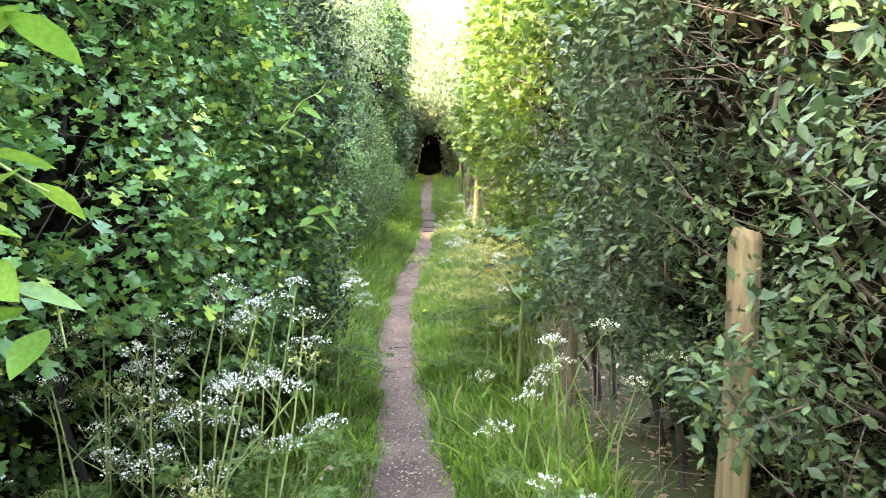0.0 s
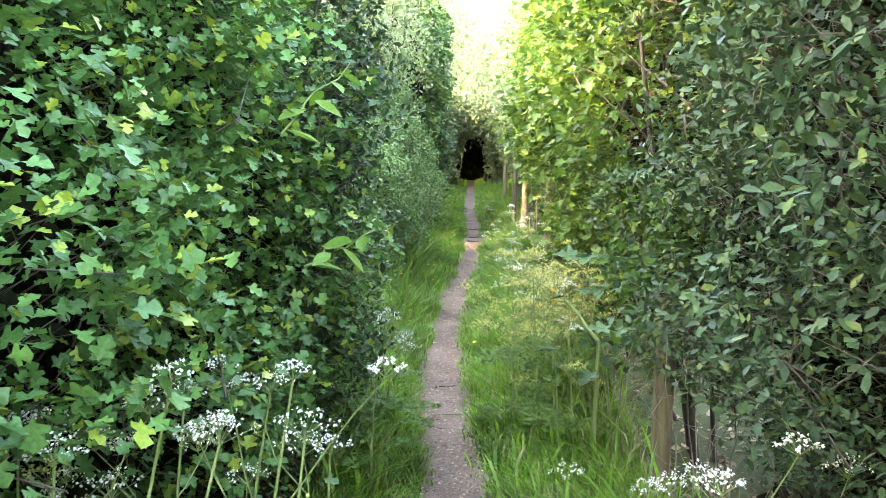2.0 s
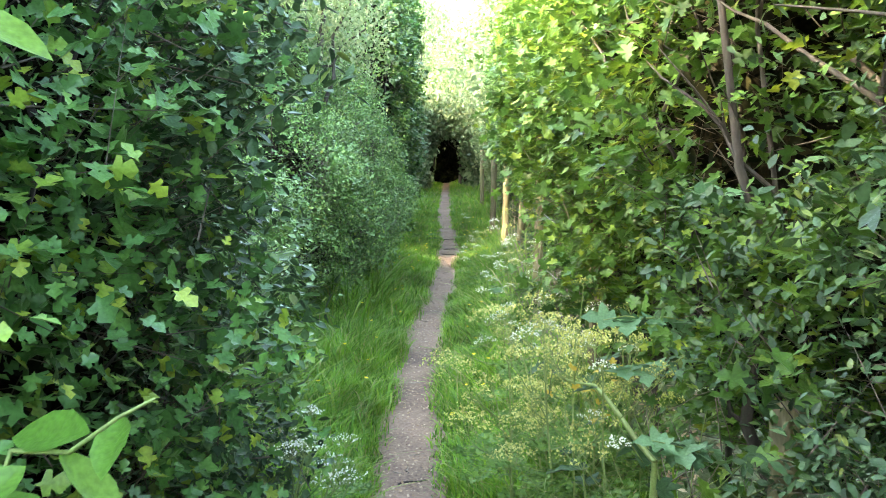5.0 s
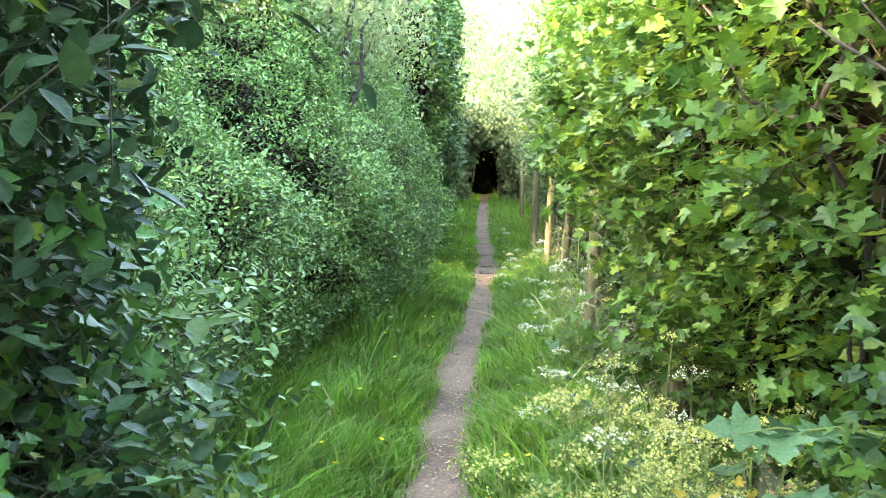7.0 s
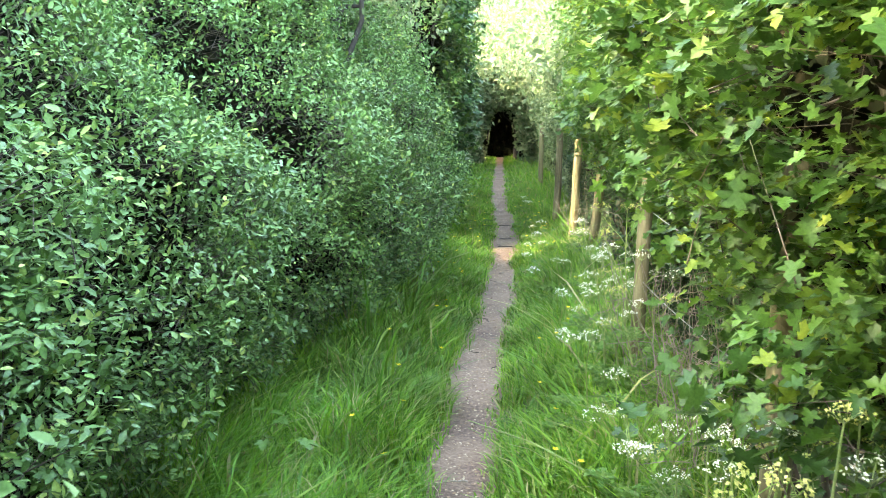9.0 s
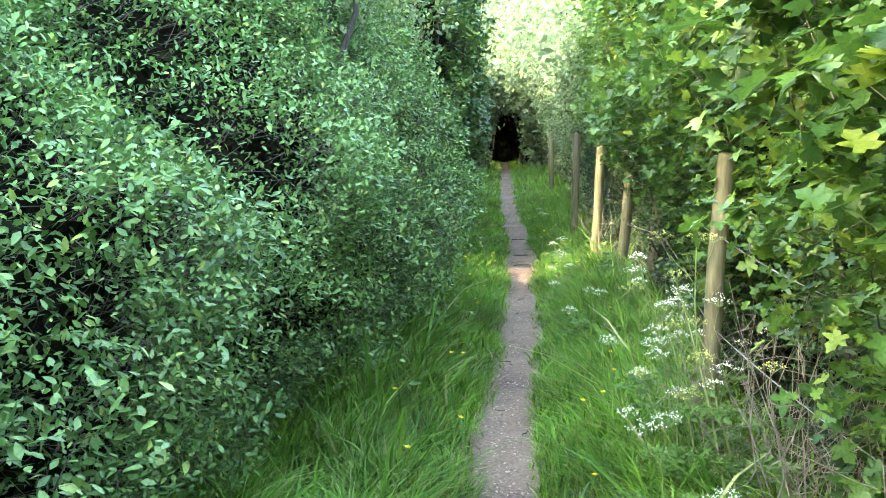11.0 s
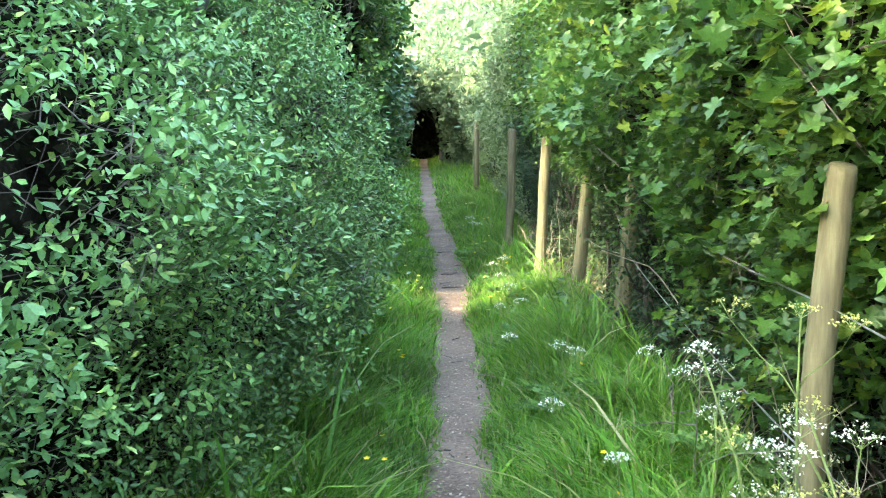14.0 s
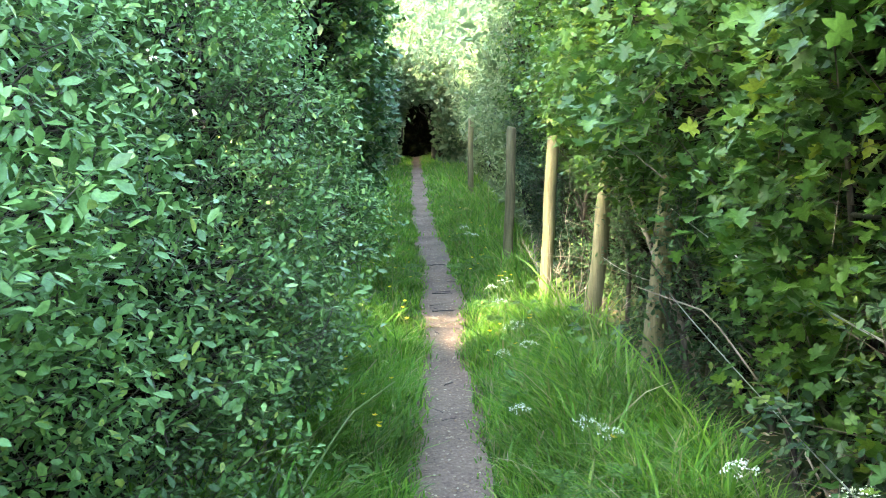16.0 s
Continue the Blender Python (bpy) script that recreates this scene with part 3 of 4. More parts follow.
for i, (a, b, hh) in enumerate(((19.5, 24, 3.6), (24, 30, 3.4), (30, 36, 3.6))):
    bush("hedge_bush", 1, a, b, hh, L_OVAL, M_PALE, M_BLK_SHADED, 0.09, 320, "distant leafy pale green bush along the footpath", "bush", 91 + i, group="far hedge", clump=0.25, twigs=0.1)

# ---- trees behind the hedges ----


def tree(x, y, height, low, spread, shape, mat, size, count, label, seed):
    """A trunk with limbs, and a crown of leaf clumps with gaps."""
    r = np.random.default_rng(seed)
    ob = thing("tree", (x, y, 0), label, "tree", "background trees")
    line = wander((0, 0, -0.1), (r.normal(0, 0.2), r.normal(0, 0.2), height * 0.85), 9, 0.06, r)
    part("trunk", tubes_mesh("trunk", [(line, np.linspace(0.035 * height ** 0.7, 0.015, 9))], 9), M_BARK, ob)
    n = count // 40
    u = unit(r.normal(0, 1, (n, 3)))
    rad = r.uniform(0.35, 1.0, (n, 1)) ** 0.6
    mid = (height + low) / 2
    c = u * rad * [spread, spread, (height - low) / 2] + [0, 0, mid]
    c = c[vnoise(c * 1.1 + seed) > 0.30]
    for k in range(7):
        e = c[r.integers(len(c))]
        a = line[r.integers(2, 7)]
        part("limb", tubes_mesh("limb", [(wander(a, e, 6, 0.06, r), np.linspace(0.03, 0.006, 6))]), M_BARK, ob)
    p = (c[:, None] + r.normal(0, 0.13 + size, (len(c), 40, 3))).reshape(-1, 3)
    m = len(p)
    part("crown", leaves_mesh("crown", shape, leaf_frames(p, r.normal(0, 1, (m, 3)) + [0, 0, -0.3], r.normal(0, 0.5, (m, 3)) + [0, 0, 0.8],
                                                          size * r.uniform(0.6, 1.3, m))), mat, ob, kind="stuff")
    return ob


tree(-1.85, 14.5, 3.7, 1.75, 0.8, L_OVAL, M_MID_LIT, 0.045, 9000, "small tree with grey-green leaves above a low bush", 299)
PALE_T = "tree with pale sunlit green leaves and thin brown limbs"
for i, (x, y, hh, lo, sp) in enumerate(((-3.0, 5.7, 4.0, 2.2, 0.8), (-3.2, 7.3, 4.0, 2.2, 0.85), (-3.2, 8.5, 5.0, 2.3, 1.0), (-2.8, 9.9, 5.2, 1.9, 1.2), (-2.9, 11.6, 5.2, 2.5, 1.1), (-3.2, 14.0, 5.2, 2.3, 1.2), (-2.9, 16.0, 5.6, 1.9, 1.4),
                                        (-2.2, 21.0, 6.0, 1.8, 1.6), (-2.4, 25.0, 6.5, 1.8, 1.8))):
    tree(x, y, hh, lo, sp, L_OVAL, M_PALE, 0.065 if y < 18 else 0.10, 10000 if y < 18 else 5000, PALE_T, 300 + i)
tree(-2.7, 8.5, 5.4, 2.4, 1.2, L_OVAL, M_MID_LIT, 0.06, 15000, "tall tree with grey-green leaves behind the hedge", 315)
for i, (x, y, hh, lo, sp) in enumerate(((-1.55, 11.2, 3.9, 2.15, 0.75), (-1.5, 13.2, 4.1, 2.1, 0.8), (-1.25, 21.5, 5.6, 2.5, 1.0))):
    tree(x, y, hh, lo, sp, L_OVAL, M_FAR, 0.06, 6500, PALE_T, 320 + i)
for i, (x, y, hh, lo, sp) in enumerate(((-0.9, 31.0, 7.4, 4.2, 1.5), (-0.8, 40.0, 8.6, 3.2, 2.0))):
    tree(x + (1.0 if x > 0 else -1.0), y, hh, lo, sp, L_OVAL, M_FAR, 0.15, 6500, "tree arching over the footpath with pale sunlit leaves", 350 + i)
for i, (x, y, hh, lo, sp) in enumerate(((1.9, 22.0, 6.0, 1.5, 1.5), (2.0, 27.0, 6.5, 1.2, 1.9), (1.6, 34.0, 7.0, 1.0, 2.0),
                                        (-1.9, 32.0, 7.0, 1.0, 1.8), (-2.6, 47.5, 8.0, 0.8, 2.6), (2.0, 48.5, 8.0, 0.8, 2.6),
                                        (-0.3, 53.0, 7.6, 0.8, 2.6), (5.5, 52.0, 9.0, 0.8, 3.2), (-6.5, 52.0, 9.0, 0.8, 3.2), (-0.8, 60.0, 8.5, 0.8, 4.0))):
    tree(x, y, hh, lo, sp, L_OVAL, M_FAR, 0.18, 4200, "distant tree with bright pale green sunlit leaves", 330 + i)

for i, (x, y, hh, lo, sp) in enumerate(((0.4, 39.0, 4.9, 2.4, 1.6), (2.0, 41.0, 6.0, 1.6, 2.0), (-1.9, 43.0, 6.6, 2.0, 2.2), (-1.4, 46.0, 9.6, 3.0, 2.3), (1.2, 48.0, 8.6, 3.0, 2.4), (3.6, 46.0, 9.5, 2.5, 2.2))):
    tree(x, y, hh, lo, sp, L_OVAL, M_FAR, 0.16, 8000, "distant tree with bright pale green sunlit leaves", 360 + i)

# ---- leafy tunnel at the far end of the path ----


def leafy_tunnel(y0, y1, cx, half, high, seed):
    r = np.random.default_rng(seed)
    ob = thing("leafy_tunnel", (cx, y0, 0), "dark tunnel through dense pale green leaves over the footpath", "hedge")
    n = 15000
    a = r.uniform(0, math.pi, n)
    thick = r.exponential(0.35, n)
    front = r.random(n) < 0.5
    y = np.where(front, r.exponential(0.25, n), r.uniform(0, y1 - y0, n))
    thick = np.where(front, r.uniform(0, 1.6, n), thick)
    wob = 0.06 * np.sin(a * 7 + y)
    ca, sa = np.sign(np.cos(a)) * np.abs(np.cos(a)) ** 0.8, np.sin(a) ** 0.8
    p = np.stack([ca * (half + thick + wob), y, sa * (high + thick + wob)], 1)
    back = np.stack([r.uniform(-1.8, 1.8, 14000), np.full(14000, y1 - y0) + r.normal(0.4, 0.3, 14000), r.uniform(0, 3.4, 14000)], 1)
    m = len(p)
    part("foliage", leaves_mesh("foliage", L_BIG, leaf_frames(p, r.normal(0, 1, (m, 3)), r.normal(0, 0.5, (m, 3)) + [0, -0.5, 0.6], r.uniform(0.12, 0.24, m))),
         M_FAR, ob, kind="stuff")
    # near-black leaves on roof, sides and back paint the tunnel's shade
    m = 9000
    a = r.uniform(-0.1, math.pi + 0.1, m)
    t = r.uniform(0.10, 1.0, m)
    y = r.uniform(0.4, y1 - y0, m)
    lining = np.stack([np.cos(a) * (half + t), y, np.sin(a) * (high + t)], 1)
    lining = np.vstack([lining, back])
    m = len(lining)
    part("inner_foliage", leaves_mesh("inner_foliage", L_BIG, leaf_frames(lining, r.normal(0, 1, (m, 3)), r.normal(0, 1, (m, 3)), r.uniform(0.16, 0.3, m))), M_SHADE_LEAF, ob, kind="stuff")
    for k in range(9):
        s = -1 if k % 2 else 1
        b = np.array([s * (half + r.uniform(0.0, 0.3)), r.uniform(0.1, 5), -0.05])
        part("stem", tubes_mesh("stem", [(wander(b, b + [-s * 0.3, r.normal(0, 0.3), high], 7, 0.06, r), np.linspace(0.05, 0.02, 7))]), M_BARK, ob)
    return ob


leafy_tunnel(36.0, 44.0, -0.12, 0.68, 2.15, 400)

# ---- fence posts ----


def fence_post(x, y, height, radius, lean_x, lean_y, seed, label):
    r = np.random.default_rng(seed)
    ob = thing("fence_post", (x, y, 0), label, "post", "fence posts")
    zs = np.array([-0.3, 0, 0.3, 0.6, 0.9, height - 0.02, height])
    pts = np.stack([zs * lean_x, zs * lean_y, zs], 1) + r.normal(0, 0.003, (7, 3))
    rad = radius * np.array([1.05, 1.04, 1.0, 0.99, 0.97, 0.95, 0.82]) * r.uniform(0.98, 1.02, 7)
    v, f = tube_arrays(pts, rad, 14)
    n = len(v)
    v = np.vstack([v, pts[-1:] + [[0, 0, 0.004]]])
    bm = bmesh.new()
    vv = [bm.verts.new(p) for p in v]
    for q in f:
        bm.faces.new([vv[k] for k in q])
    for s in range(14):
        bm.faces.new((vv[n - 14 + s], vv[n - 14 + (s + 1) % 14], vv[n]))
    me = bpy.data.meshes.new("timber")
    bm.to_mesh(me)
    bm.free()
    for poly in me.polygons:
        poly.use_smooth = True
    part("timber", me, M_POST, ob)
    return ob


POSTS = [(0.70, 2.03, 1.30, 0.040, 0.02, 0.0), (0.70, 4.55, 0.84, 0.042, 0.02, 0.0), (0.74, 7.45, 1.35, 0.05, 0.02, 0.0),
         (0.59, 9.5, 1.36, 0.039, 0.06, 0.0), (0.92, 13.0, 1.24, 0.055, 0.10, 0.02), (0.80, 14.0, 1.27, 0.05, 0.11, 0.0),
         (0.71, 15.3, 1.34, 0.048, 0.05, 0.0), (0.64, 17.4, 1.40, 0.05, 0.04, 0.0), (0.75, 25.0, 1.5, 0.055, 0.02, 0.0)]
for i, q in enumerate(POSTS):
    fence_post(*q, 200 + i, "round weathered timber fence post standing in grass by hedge")

# ---- flowering plants on the verges ----


def umbel_mesh(r, radius, rays, florets, tops):
    """One flat flower head: rays, each ending in a little plate of florets. Returns the ray tubes and the florets."""
    lines, pts = [], []
    for k in range(rays):
        a, q = k * 2.4, math.sqrt((k + 0.5) / rays)
        e = np.array([math.cos(a) * radius * q, math.sin(a) * radius * q, radius * (0.95 - 0.55 * q * q)]) + r.normal(0, radius * 0.06, 3)
        lines.append((np.array([[0, 0, 0], e * [0.55, 0.55, 0.6], e]), np.array([0.0009, 0.0007, 0.0006])))
        c = r.normal(0, radius * 0.13, (florets, 3)) * [1, 1, 0.6]
        pts.append(e + c)
    p = np.vstack(pts)
    n = len(p)
    fr = leaf_frames(p, r.normal(0, 1, (n, 3)), r.normal(0, 0.45, (n, 3)) * 1.5 + [0, 0, 0.8], tops * r.uniform(0.7, 1.3, n))
    return lines, fr


def frond(r, length, start, way):
    """A feathery leaf: a midrib with small toothed leaflets on both sides, in three orders."""
    pts, tips = [], []
    side = np.array([-way[1], way[0], 0.0])
    side /= max(np.linalg.norm(side), 1e-6)
    for k in range(7):
        t = 0.3 + 0.1 * k
        for s in (-1, 1):
            l2 = length * 0.42 * (1.05 - t)
            for j in range(5):
                q = (j + 0.5) / 5
                pts.append(start + way * length * t + side * s * l2 * q + way * l2 * q * 0.4 + np.array([0, 0, -0.25 * length * t * t]) + r.normal(0, 0.004, 3))
                tips.append(side * s * 0.6 + way * 0.7 + r.normal(0, 0.4, 3))
    return np.array(pts), np.array(tips)


def cow_parsley(x, y, height, heads, lean, seed, label, seed_heads=0, radius=0.046, leafy=6):
    r = np.random.default_rng(seed)
    ob = thing("cow_parsley", (x, y, 0), label, "wildflower", "verge flowers")
    lean = np.array([lean[0], lean[1], 0.0])
    main = np.array([[0, 0, -0.02], [0, 0, 0], *(lean * t * t * height + [0, 0, height * t] for t in (0.25, 0.5, 0.75, 1.0))]) + 0
    main[2:] += r.normal(0, 0.008, (4, 3))
    part("stem", tubes_mesh("stem", [(main, np.array([0.0055, 0.0055, 0.005, 0.0042, 0.0034, 0.0024]))], 6), M_STALK, ob)
    for k in range(heads):
        if k == 0:
            end, start = main[-1], None
        else:
            t = r.uniform(0.4, 0.85)
            start = lean * t * t * height + [0, 0, height * t]
            a = k * 2.4 + r.normal(0, 0.4)
            end = start + np.array([math.cos(a) * 0.22, math.sin(a) * 0.22, 0.22]) * r.uniform(0.5, 1.2)
        lines, fr = umbel_mesh(r, radius * r.uniform(0.75, 1.2), 10, 12 if seed_heads == 2 else 9, 0.009 if seed_heads == 2 else 0.0065)
        fr = (fr[0] + end, *fr[1:])
        lines = [(p + end, q) for p, q in lines]
        if start is not None:
            lines.append((wander(start, end, 5, 0.006, r), np.linspace(0.0022, 0.0013, 5)))
        stalk = part("umbel", tubes_mesh("umbel", lines, 4), M_STALK, ob)
        part("florets", leaves_mesh("florets", L_BIG, fr), M_SEED if r.random() < (0, 0.7, 1)[seed_heads] else M_FLOWER, stalk, kind="stuff")
    for k in range(leafy):
        t = r.uniform(0.05, 0.6)
        st = lean * t * t * height + [0, 0, height * t]
        a = k * 2.1 + r.normal(0, 0.5)
        way = np.array([math.cos(a), math.sin(a), 0.35])
        ln = r.uniform(0.16, 0.28)
        p, tp = frond(r, ln, st, way)
        rib = (np.array([st, st + way * ln * 0.5 - [0, 0, 0.06 * ln], st + way * ln - [0, 0, 0.25 * ln]]), np.array([0.0016, 0.0012, 0.0006]))
        leaf = part("leaf", tubes_mesh("leaf", [rib], 4), M_STALK, ob)
        part("leaflets", leaves_mesh("leaflets", L_IVY, leaf_frames(p, tp, r.normal(0, 0.3, p.shape) + [0, 0, 1], r.uniform(0.016, 0.03, len(p)))), M_HERB, leaf, kind="stuff")
    return ob


W1 = "tall cow parsley with lacy white flower heads beside the path"
W3 = "tall plant with flat yellow-green flower heads beside the path"
W2 = "cow parsley gone to greenish seed heads by the hedge"
PARSLEY = [(-0.76, 2.25, 1.02, 8, (0.05, 0), 0), (-0.90, 2.35, 0.99, 8, (0, 0), 1), (-0.66, 2.55, 1.04, 5, (0.05, 0), 0), (-0.98, 2.6, 0.95, 7, (0, 0), 0),
           (0.50, 8.7, 0.92, 9, (-0.15, 0.25), 1), (0.58, 8.9, 0.85, 9, (-0.2, 0.2), 0), (0.46, 8.95, 0.70, 8, (-0.15, 0.1), 1),
           (-0.70, 2.4, 1.12, 8, (0.1, 0), 0), (-0.58, 2.7, 1.0, 5, (0.1, 0), 0), (-0.55, 2.05, 0.9, 7, (0.1, 0), 1), (-0.85, 2.5, 0.9, 6, (0, 0), 1), (-0.46, 2.35, 0.98, 7, (0.1, 0.1), 0),
           (0.22, 5.2, 0.95, 7, (0, 0), 2), (0.33, 5.35, 0.90, 7, (0, 0), 1), (0.13, 5.5, 0.78, 6, (0, 0), 2), (0.40, 5.1, 0.85, 7, (0, 0), 1), (0.30, 4.9, 0.62, 5, (0, 0), 2), (0.42, 5.5, 0.82, 9, (0, 0), 2), (0.28, 5.75, 0.74, 8, (-0.1, 0), 2), (0.55, 5.65, 0.80, 8, (0, 0), 2), (0.16, 5.6, 0.66, 6, (-0.1, 0), 2), (0.36, 6.6, 0.66, 7, (0, 0), 0), (0.62, 6.5, 0.85, 7, (0, 0), 1), (0.52, 6.0, 0.72, 7, (0, 0), 1),
           (-0.62, 2.15, 1.05, 4, (0.15, 0.1), 0), (-0.50, 2.45, 1.08, 4, (0.1, 0.05), 0), (-0.78, 2.0, 0.95, 5, (-0.1, 0), 1),
           (-0.42, 2.7, 0.86, 5, (0.05, 0.1), 0), (-0.9, 2.2, 1.0, 4, (-0.1, 0), 1),
           (0.36, 2.35, 0.96, 4, (-0.05, -0.1), 0), (0.55, 2.7, 0.75, 4, (0.1, 0), 0), (0.30, 3.1, 0.62, 3, (0.1, 0), 0), (0.24, 2.15, 0.62, 3, (0.05, 0.05), 0),
           (-0.52, 4.6, 0.78, 5, (0.12, 0), 0), (-0.52, 5.1, 0.56, 5, (0.15, 0), 0), (-0.62, 5.5, 0.6, 4, (0.1, 0), 0),
           (0.30, 5.9, 0.80, 6, (0.0, 0), 1), (0.48, 6.3, 0.92, 6, (0, 0), 1), (0.22, 6.3, 0.70, 5, (-0.1, 0), 1), (0.58, 5.7, 0.9, 6, (0, 0), 1),
           (0.40, 6.9, 0.72, 5, (0, 0), 1), (0.42, 7.3, 0.52, 6, (-0.1, 0), 0), (0.30, 7.6, 0.46, 5, (0, 0), 0), (0.55, 7.2, 0.5, 5, (0, 0), 0),
           (0.24, 8.5, 0.52, 5, (0, 0), 0), (0.36, 8.9, 0.5, 4, (0, 0), 0), (0.42, 9.2, 0.95, 7, (-0.15, 0.1), 0), (0.52, 9.35, 1.02, 6, (0, 0), 1),
           (0.25, 10.0, 0.42, 4, (0, 0), 0), (0.30, 11.4, 0.4, 3, (0, 0), 0), (0.66, 10.3, 0.62, 6, (0, 0), 0), (0.78, 10.0, 0.55, 4, (0, 0), 0),
           (0.22, 12.6, 0.4, 4, (0, 0), 0), (0.28, 14.2, 0.4, 4, (0, 0), 0), (0.2, 16.5, 0.42, 4, (0, 0), 0), (0.3, 18.6, 0.45, 4, (0, 0), 1), (-0.5, 16.0, 0.4, 3, (0, 0), 1)]
for i, (x, y, hh, heads, lean, gone) in enumerate(PARSLEY):
    cow_parsley(x, y, hh, heads if y < 6 else max(3, int(heads * 0.7)), lean, 500 + i, (W1, W2, W3)[gone], gone, 0.07 if gone == 2 else 0.046)


def broken_stem(x, y, height, droop, seed, yellow=9):
    """A thick hollow stalk snapped over, with yellowing leaves at the break."""
    r = np.random.default_rng(seed)
    ob = thing("broken_hogweed", (x, y, 0), "snapped pale hogweed stalk with yellowing leaves and drooping top", "plant")
    up = wander((0, 0, -0.02), (0.03, 0, height), 6, 0.006, r)
    part("stem", tubes_mesh("stem", [(up, np.linspace(0.012, 0.009, 6))], 8), M_STALK, ob)
    tt = np.linspace(0, 1, 8)[:, None]
    top = up[-1] + tt * np.array(droop) + np.sin(tt * math.pi) * [0, 0, 0.07] + r.normal(0, 0.006, (8, 3)) * (tt > 0)
    part("drooping_top", tubes_mesh("drooping_top", [(top, np.linspace(0.009, 0.003, 8))], 8), M_STALK, ob)
    p = top[4] + r.normal(0, 0.05, (yellow, 3))
    me = mesh_from("leaf", L_MAP[0], L_MAP[1])
    me.materials.append(M_YELLOW)
    for q in p:
        lf = new("leaf", me)
        lf.parent = ob
        lf.matrix_basis = Matrix.Translation(q) @ Euler((r.normal(0, 0.6), r.normal(0, 0.6), r.uniform(0, 6.28))).to_matrix().to_4x4() @ Matrix.Scale(r.uniform(0.022, 0.04), 4)
    return ob


broken_stem(0.47, 4.95, 0.62, (-0.22, 0.60, 0.10), 600, 14)
broken_stem(0.60, 7.0, 0.70, (0.20, 0.1, 0.10), 602, 3)

# ---- buttercups ----


def buttercup(height):
    ob = thing("buttercup", (0, 0, -5), "small yellow buttercup on a thin stalk in the grass", "wildflower", "buttercups")
    part("stem", tubes_mesh("stem", [(np.array([[0, 0, 0], [0.01, 0, height * 0.5], [0.0, 0.01, height]]), 0.0012)], 4), M_STALK, ob)
    a = np.arange(5) * 2 * math.pi / 5
    tip = np.stack([np.cos(a), np.sin(a), a * 0 + 0.5], 1)
    nor = np.stack([-np.cos(a) * 0.5, -np.sin(a) * 0.5, a * 0 + 1], 1)
    me = leaves_mesh("flower", L_BIG, leaf_frames(np.tile([[0, 0.01, height]], (5, 1)), tip, nor, np.full(5, 0.017)))
    part("flower", me, M_BUTTER, ob)
    return ob


first = buttercup(0.26)
r = np.random.default_rng(77)
spots = []
while len(spots) < 95:
    y = r.uniform(6, 21) if len(spots) > 20 else r.uniform(12, 17)
    x = path_x(y) + r.choice([-1, 1]) * r.uniform(0.2, 0.6)
    spots.append((x, y))
for k, (x, y) in enumerate(spots):
    m = pose(x, y, 0, r.normal(0, 8), r.normal(0, 8), r.uniform(0, 360))
    if k == 0:
        first.matrix_basis = m
    else:
        copy_thing(first, m)

# ---- twigs, roots and litter on the path ----


def fallen_twig(x, y, length, angle, radius, seed, label="dry brown twig lying on the bare path"):
    r = np.random.default_rng(seed)
    ob = thing("fallen_twig", (x, y, 0.012), label, "twig", "fallen twigs")
    d = np.array([math.cos(radians(angle)), math.sin(radians(angle)), 0]) * length / 2
    pts = wander(-d, d, 6, length * 0.04, r)
    pts[:, 2] = radius * 0.8 + np.abs(r.normal(0, 0.003, 6))
    part("wood", tubes_mesh("wood", [(pts, np.linspace(radius, radius * 0.5, 6))], 6), M_DEAD if seed % 2 else M_BARK, ob)


fallen_twig(-0.22, 5.8, 0.17, 8, 0.006, 701)
fallen_twig(-0.25, 6.4, 0.15, 20, 0.005, 702)
r = np.random.default_rng(78)
for i in range(46):
    y = r.uniform(3.4, 17)
    fallen_twig(float(path_x(y)) + r.uniform(-0.14, 0.14), y, r.uniform(0.04, 0.13), r.uniform(0, 180), r.uniform(0.0015, 0.004), 703 + i)
for i, (y, a) in enumerate(((15.2, 4), (15.9, -6), (17.4, 5))):
    fallen_twig(float(path_x(y)), y, 0.17, a, 0.006, 760 + 2 * i, "exposed dark tree root across the bare path")
n = 7000
y = 2.5 + 21 * r.random(n) ** 1.5
x = path_x(y) + r.normal(0, 0.10, n)
p = np.stack([x, y, 0.018 + 0.01 * (np.abs(x - path_x(y)) / 0.15) ** 2], 1)
litter = new("leaf_litter", leaves_mesh("leaf_litter", L_BIG, leaf_frames(p, r.normal(0, 1, (n, 3)) * [1, 1, 0.15], r.normal(0, 0.25, (n, 3)) + [0, 0, 1], r.uniform(0.005, 0.02, n))))
litter.data.materials.append(M_DRY)
tagged(litter, "scattered dry leaf bits and straw on the path", "litter", kind="stuff")

# ---- wire and dead stalks at the fence ----


def barbed_wire(a, b, sag, seed):
    r = np.random.default_rng(seed)
    mid = (Vector(a) + Vector(b)) / 2
    ob = thing("barbed_wire", (a[0], a[1], a[2]), "rusty grey barbed wire strand strung between fence posts", "wire", "fence wires")
    t = np.linspace(0, 1, 24)
    p = (np.array(b) - np.array(a))[None] * t[:, None]
    p[:, 2] -= sag * 4 * t * (1 - t)
    tw = np.stack([np.cos(t * 150), np.sin(t * 150) * 0, np.sin(t * 150)], 1) * 0.0015
    part("strand", tubes_mesh("strand", [(p + tw, 0.0016), (p - tw, 0.0016)], 4), M_WIRE, ob)
    for k in range(2, 22, 2):
        q = p[k]
        d = unit(r.normal(0, 1, (2, 3))) * 0.016
        part("barb", tubes_mesh("barb", [(np.array([q - e, q, q + e]), np.array([0.0006, 0.0012, 0.0006])) for e in d], 3), M_WIRE, ob)


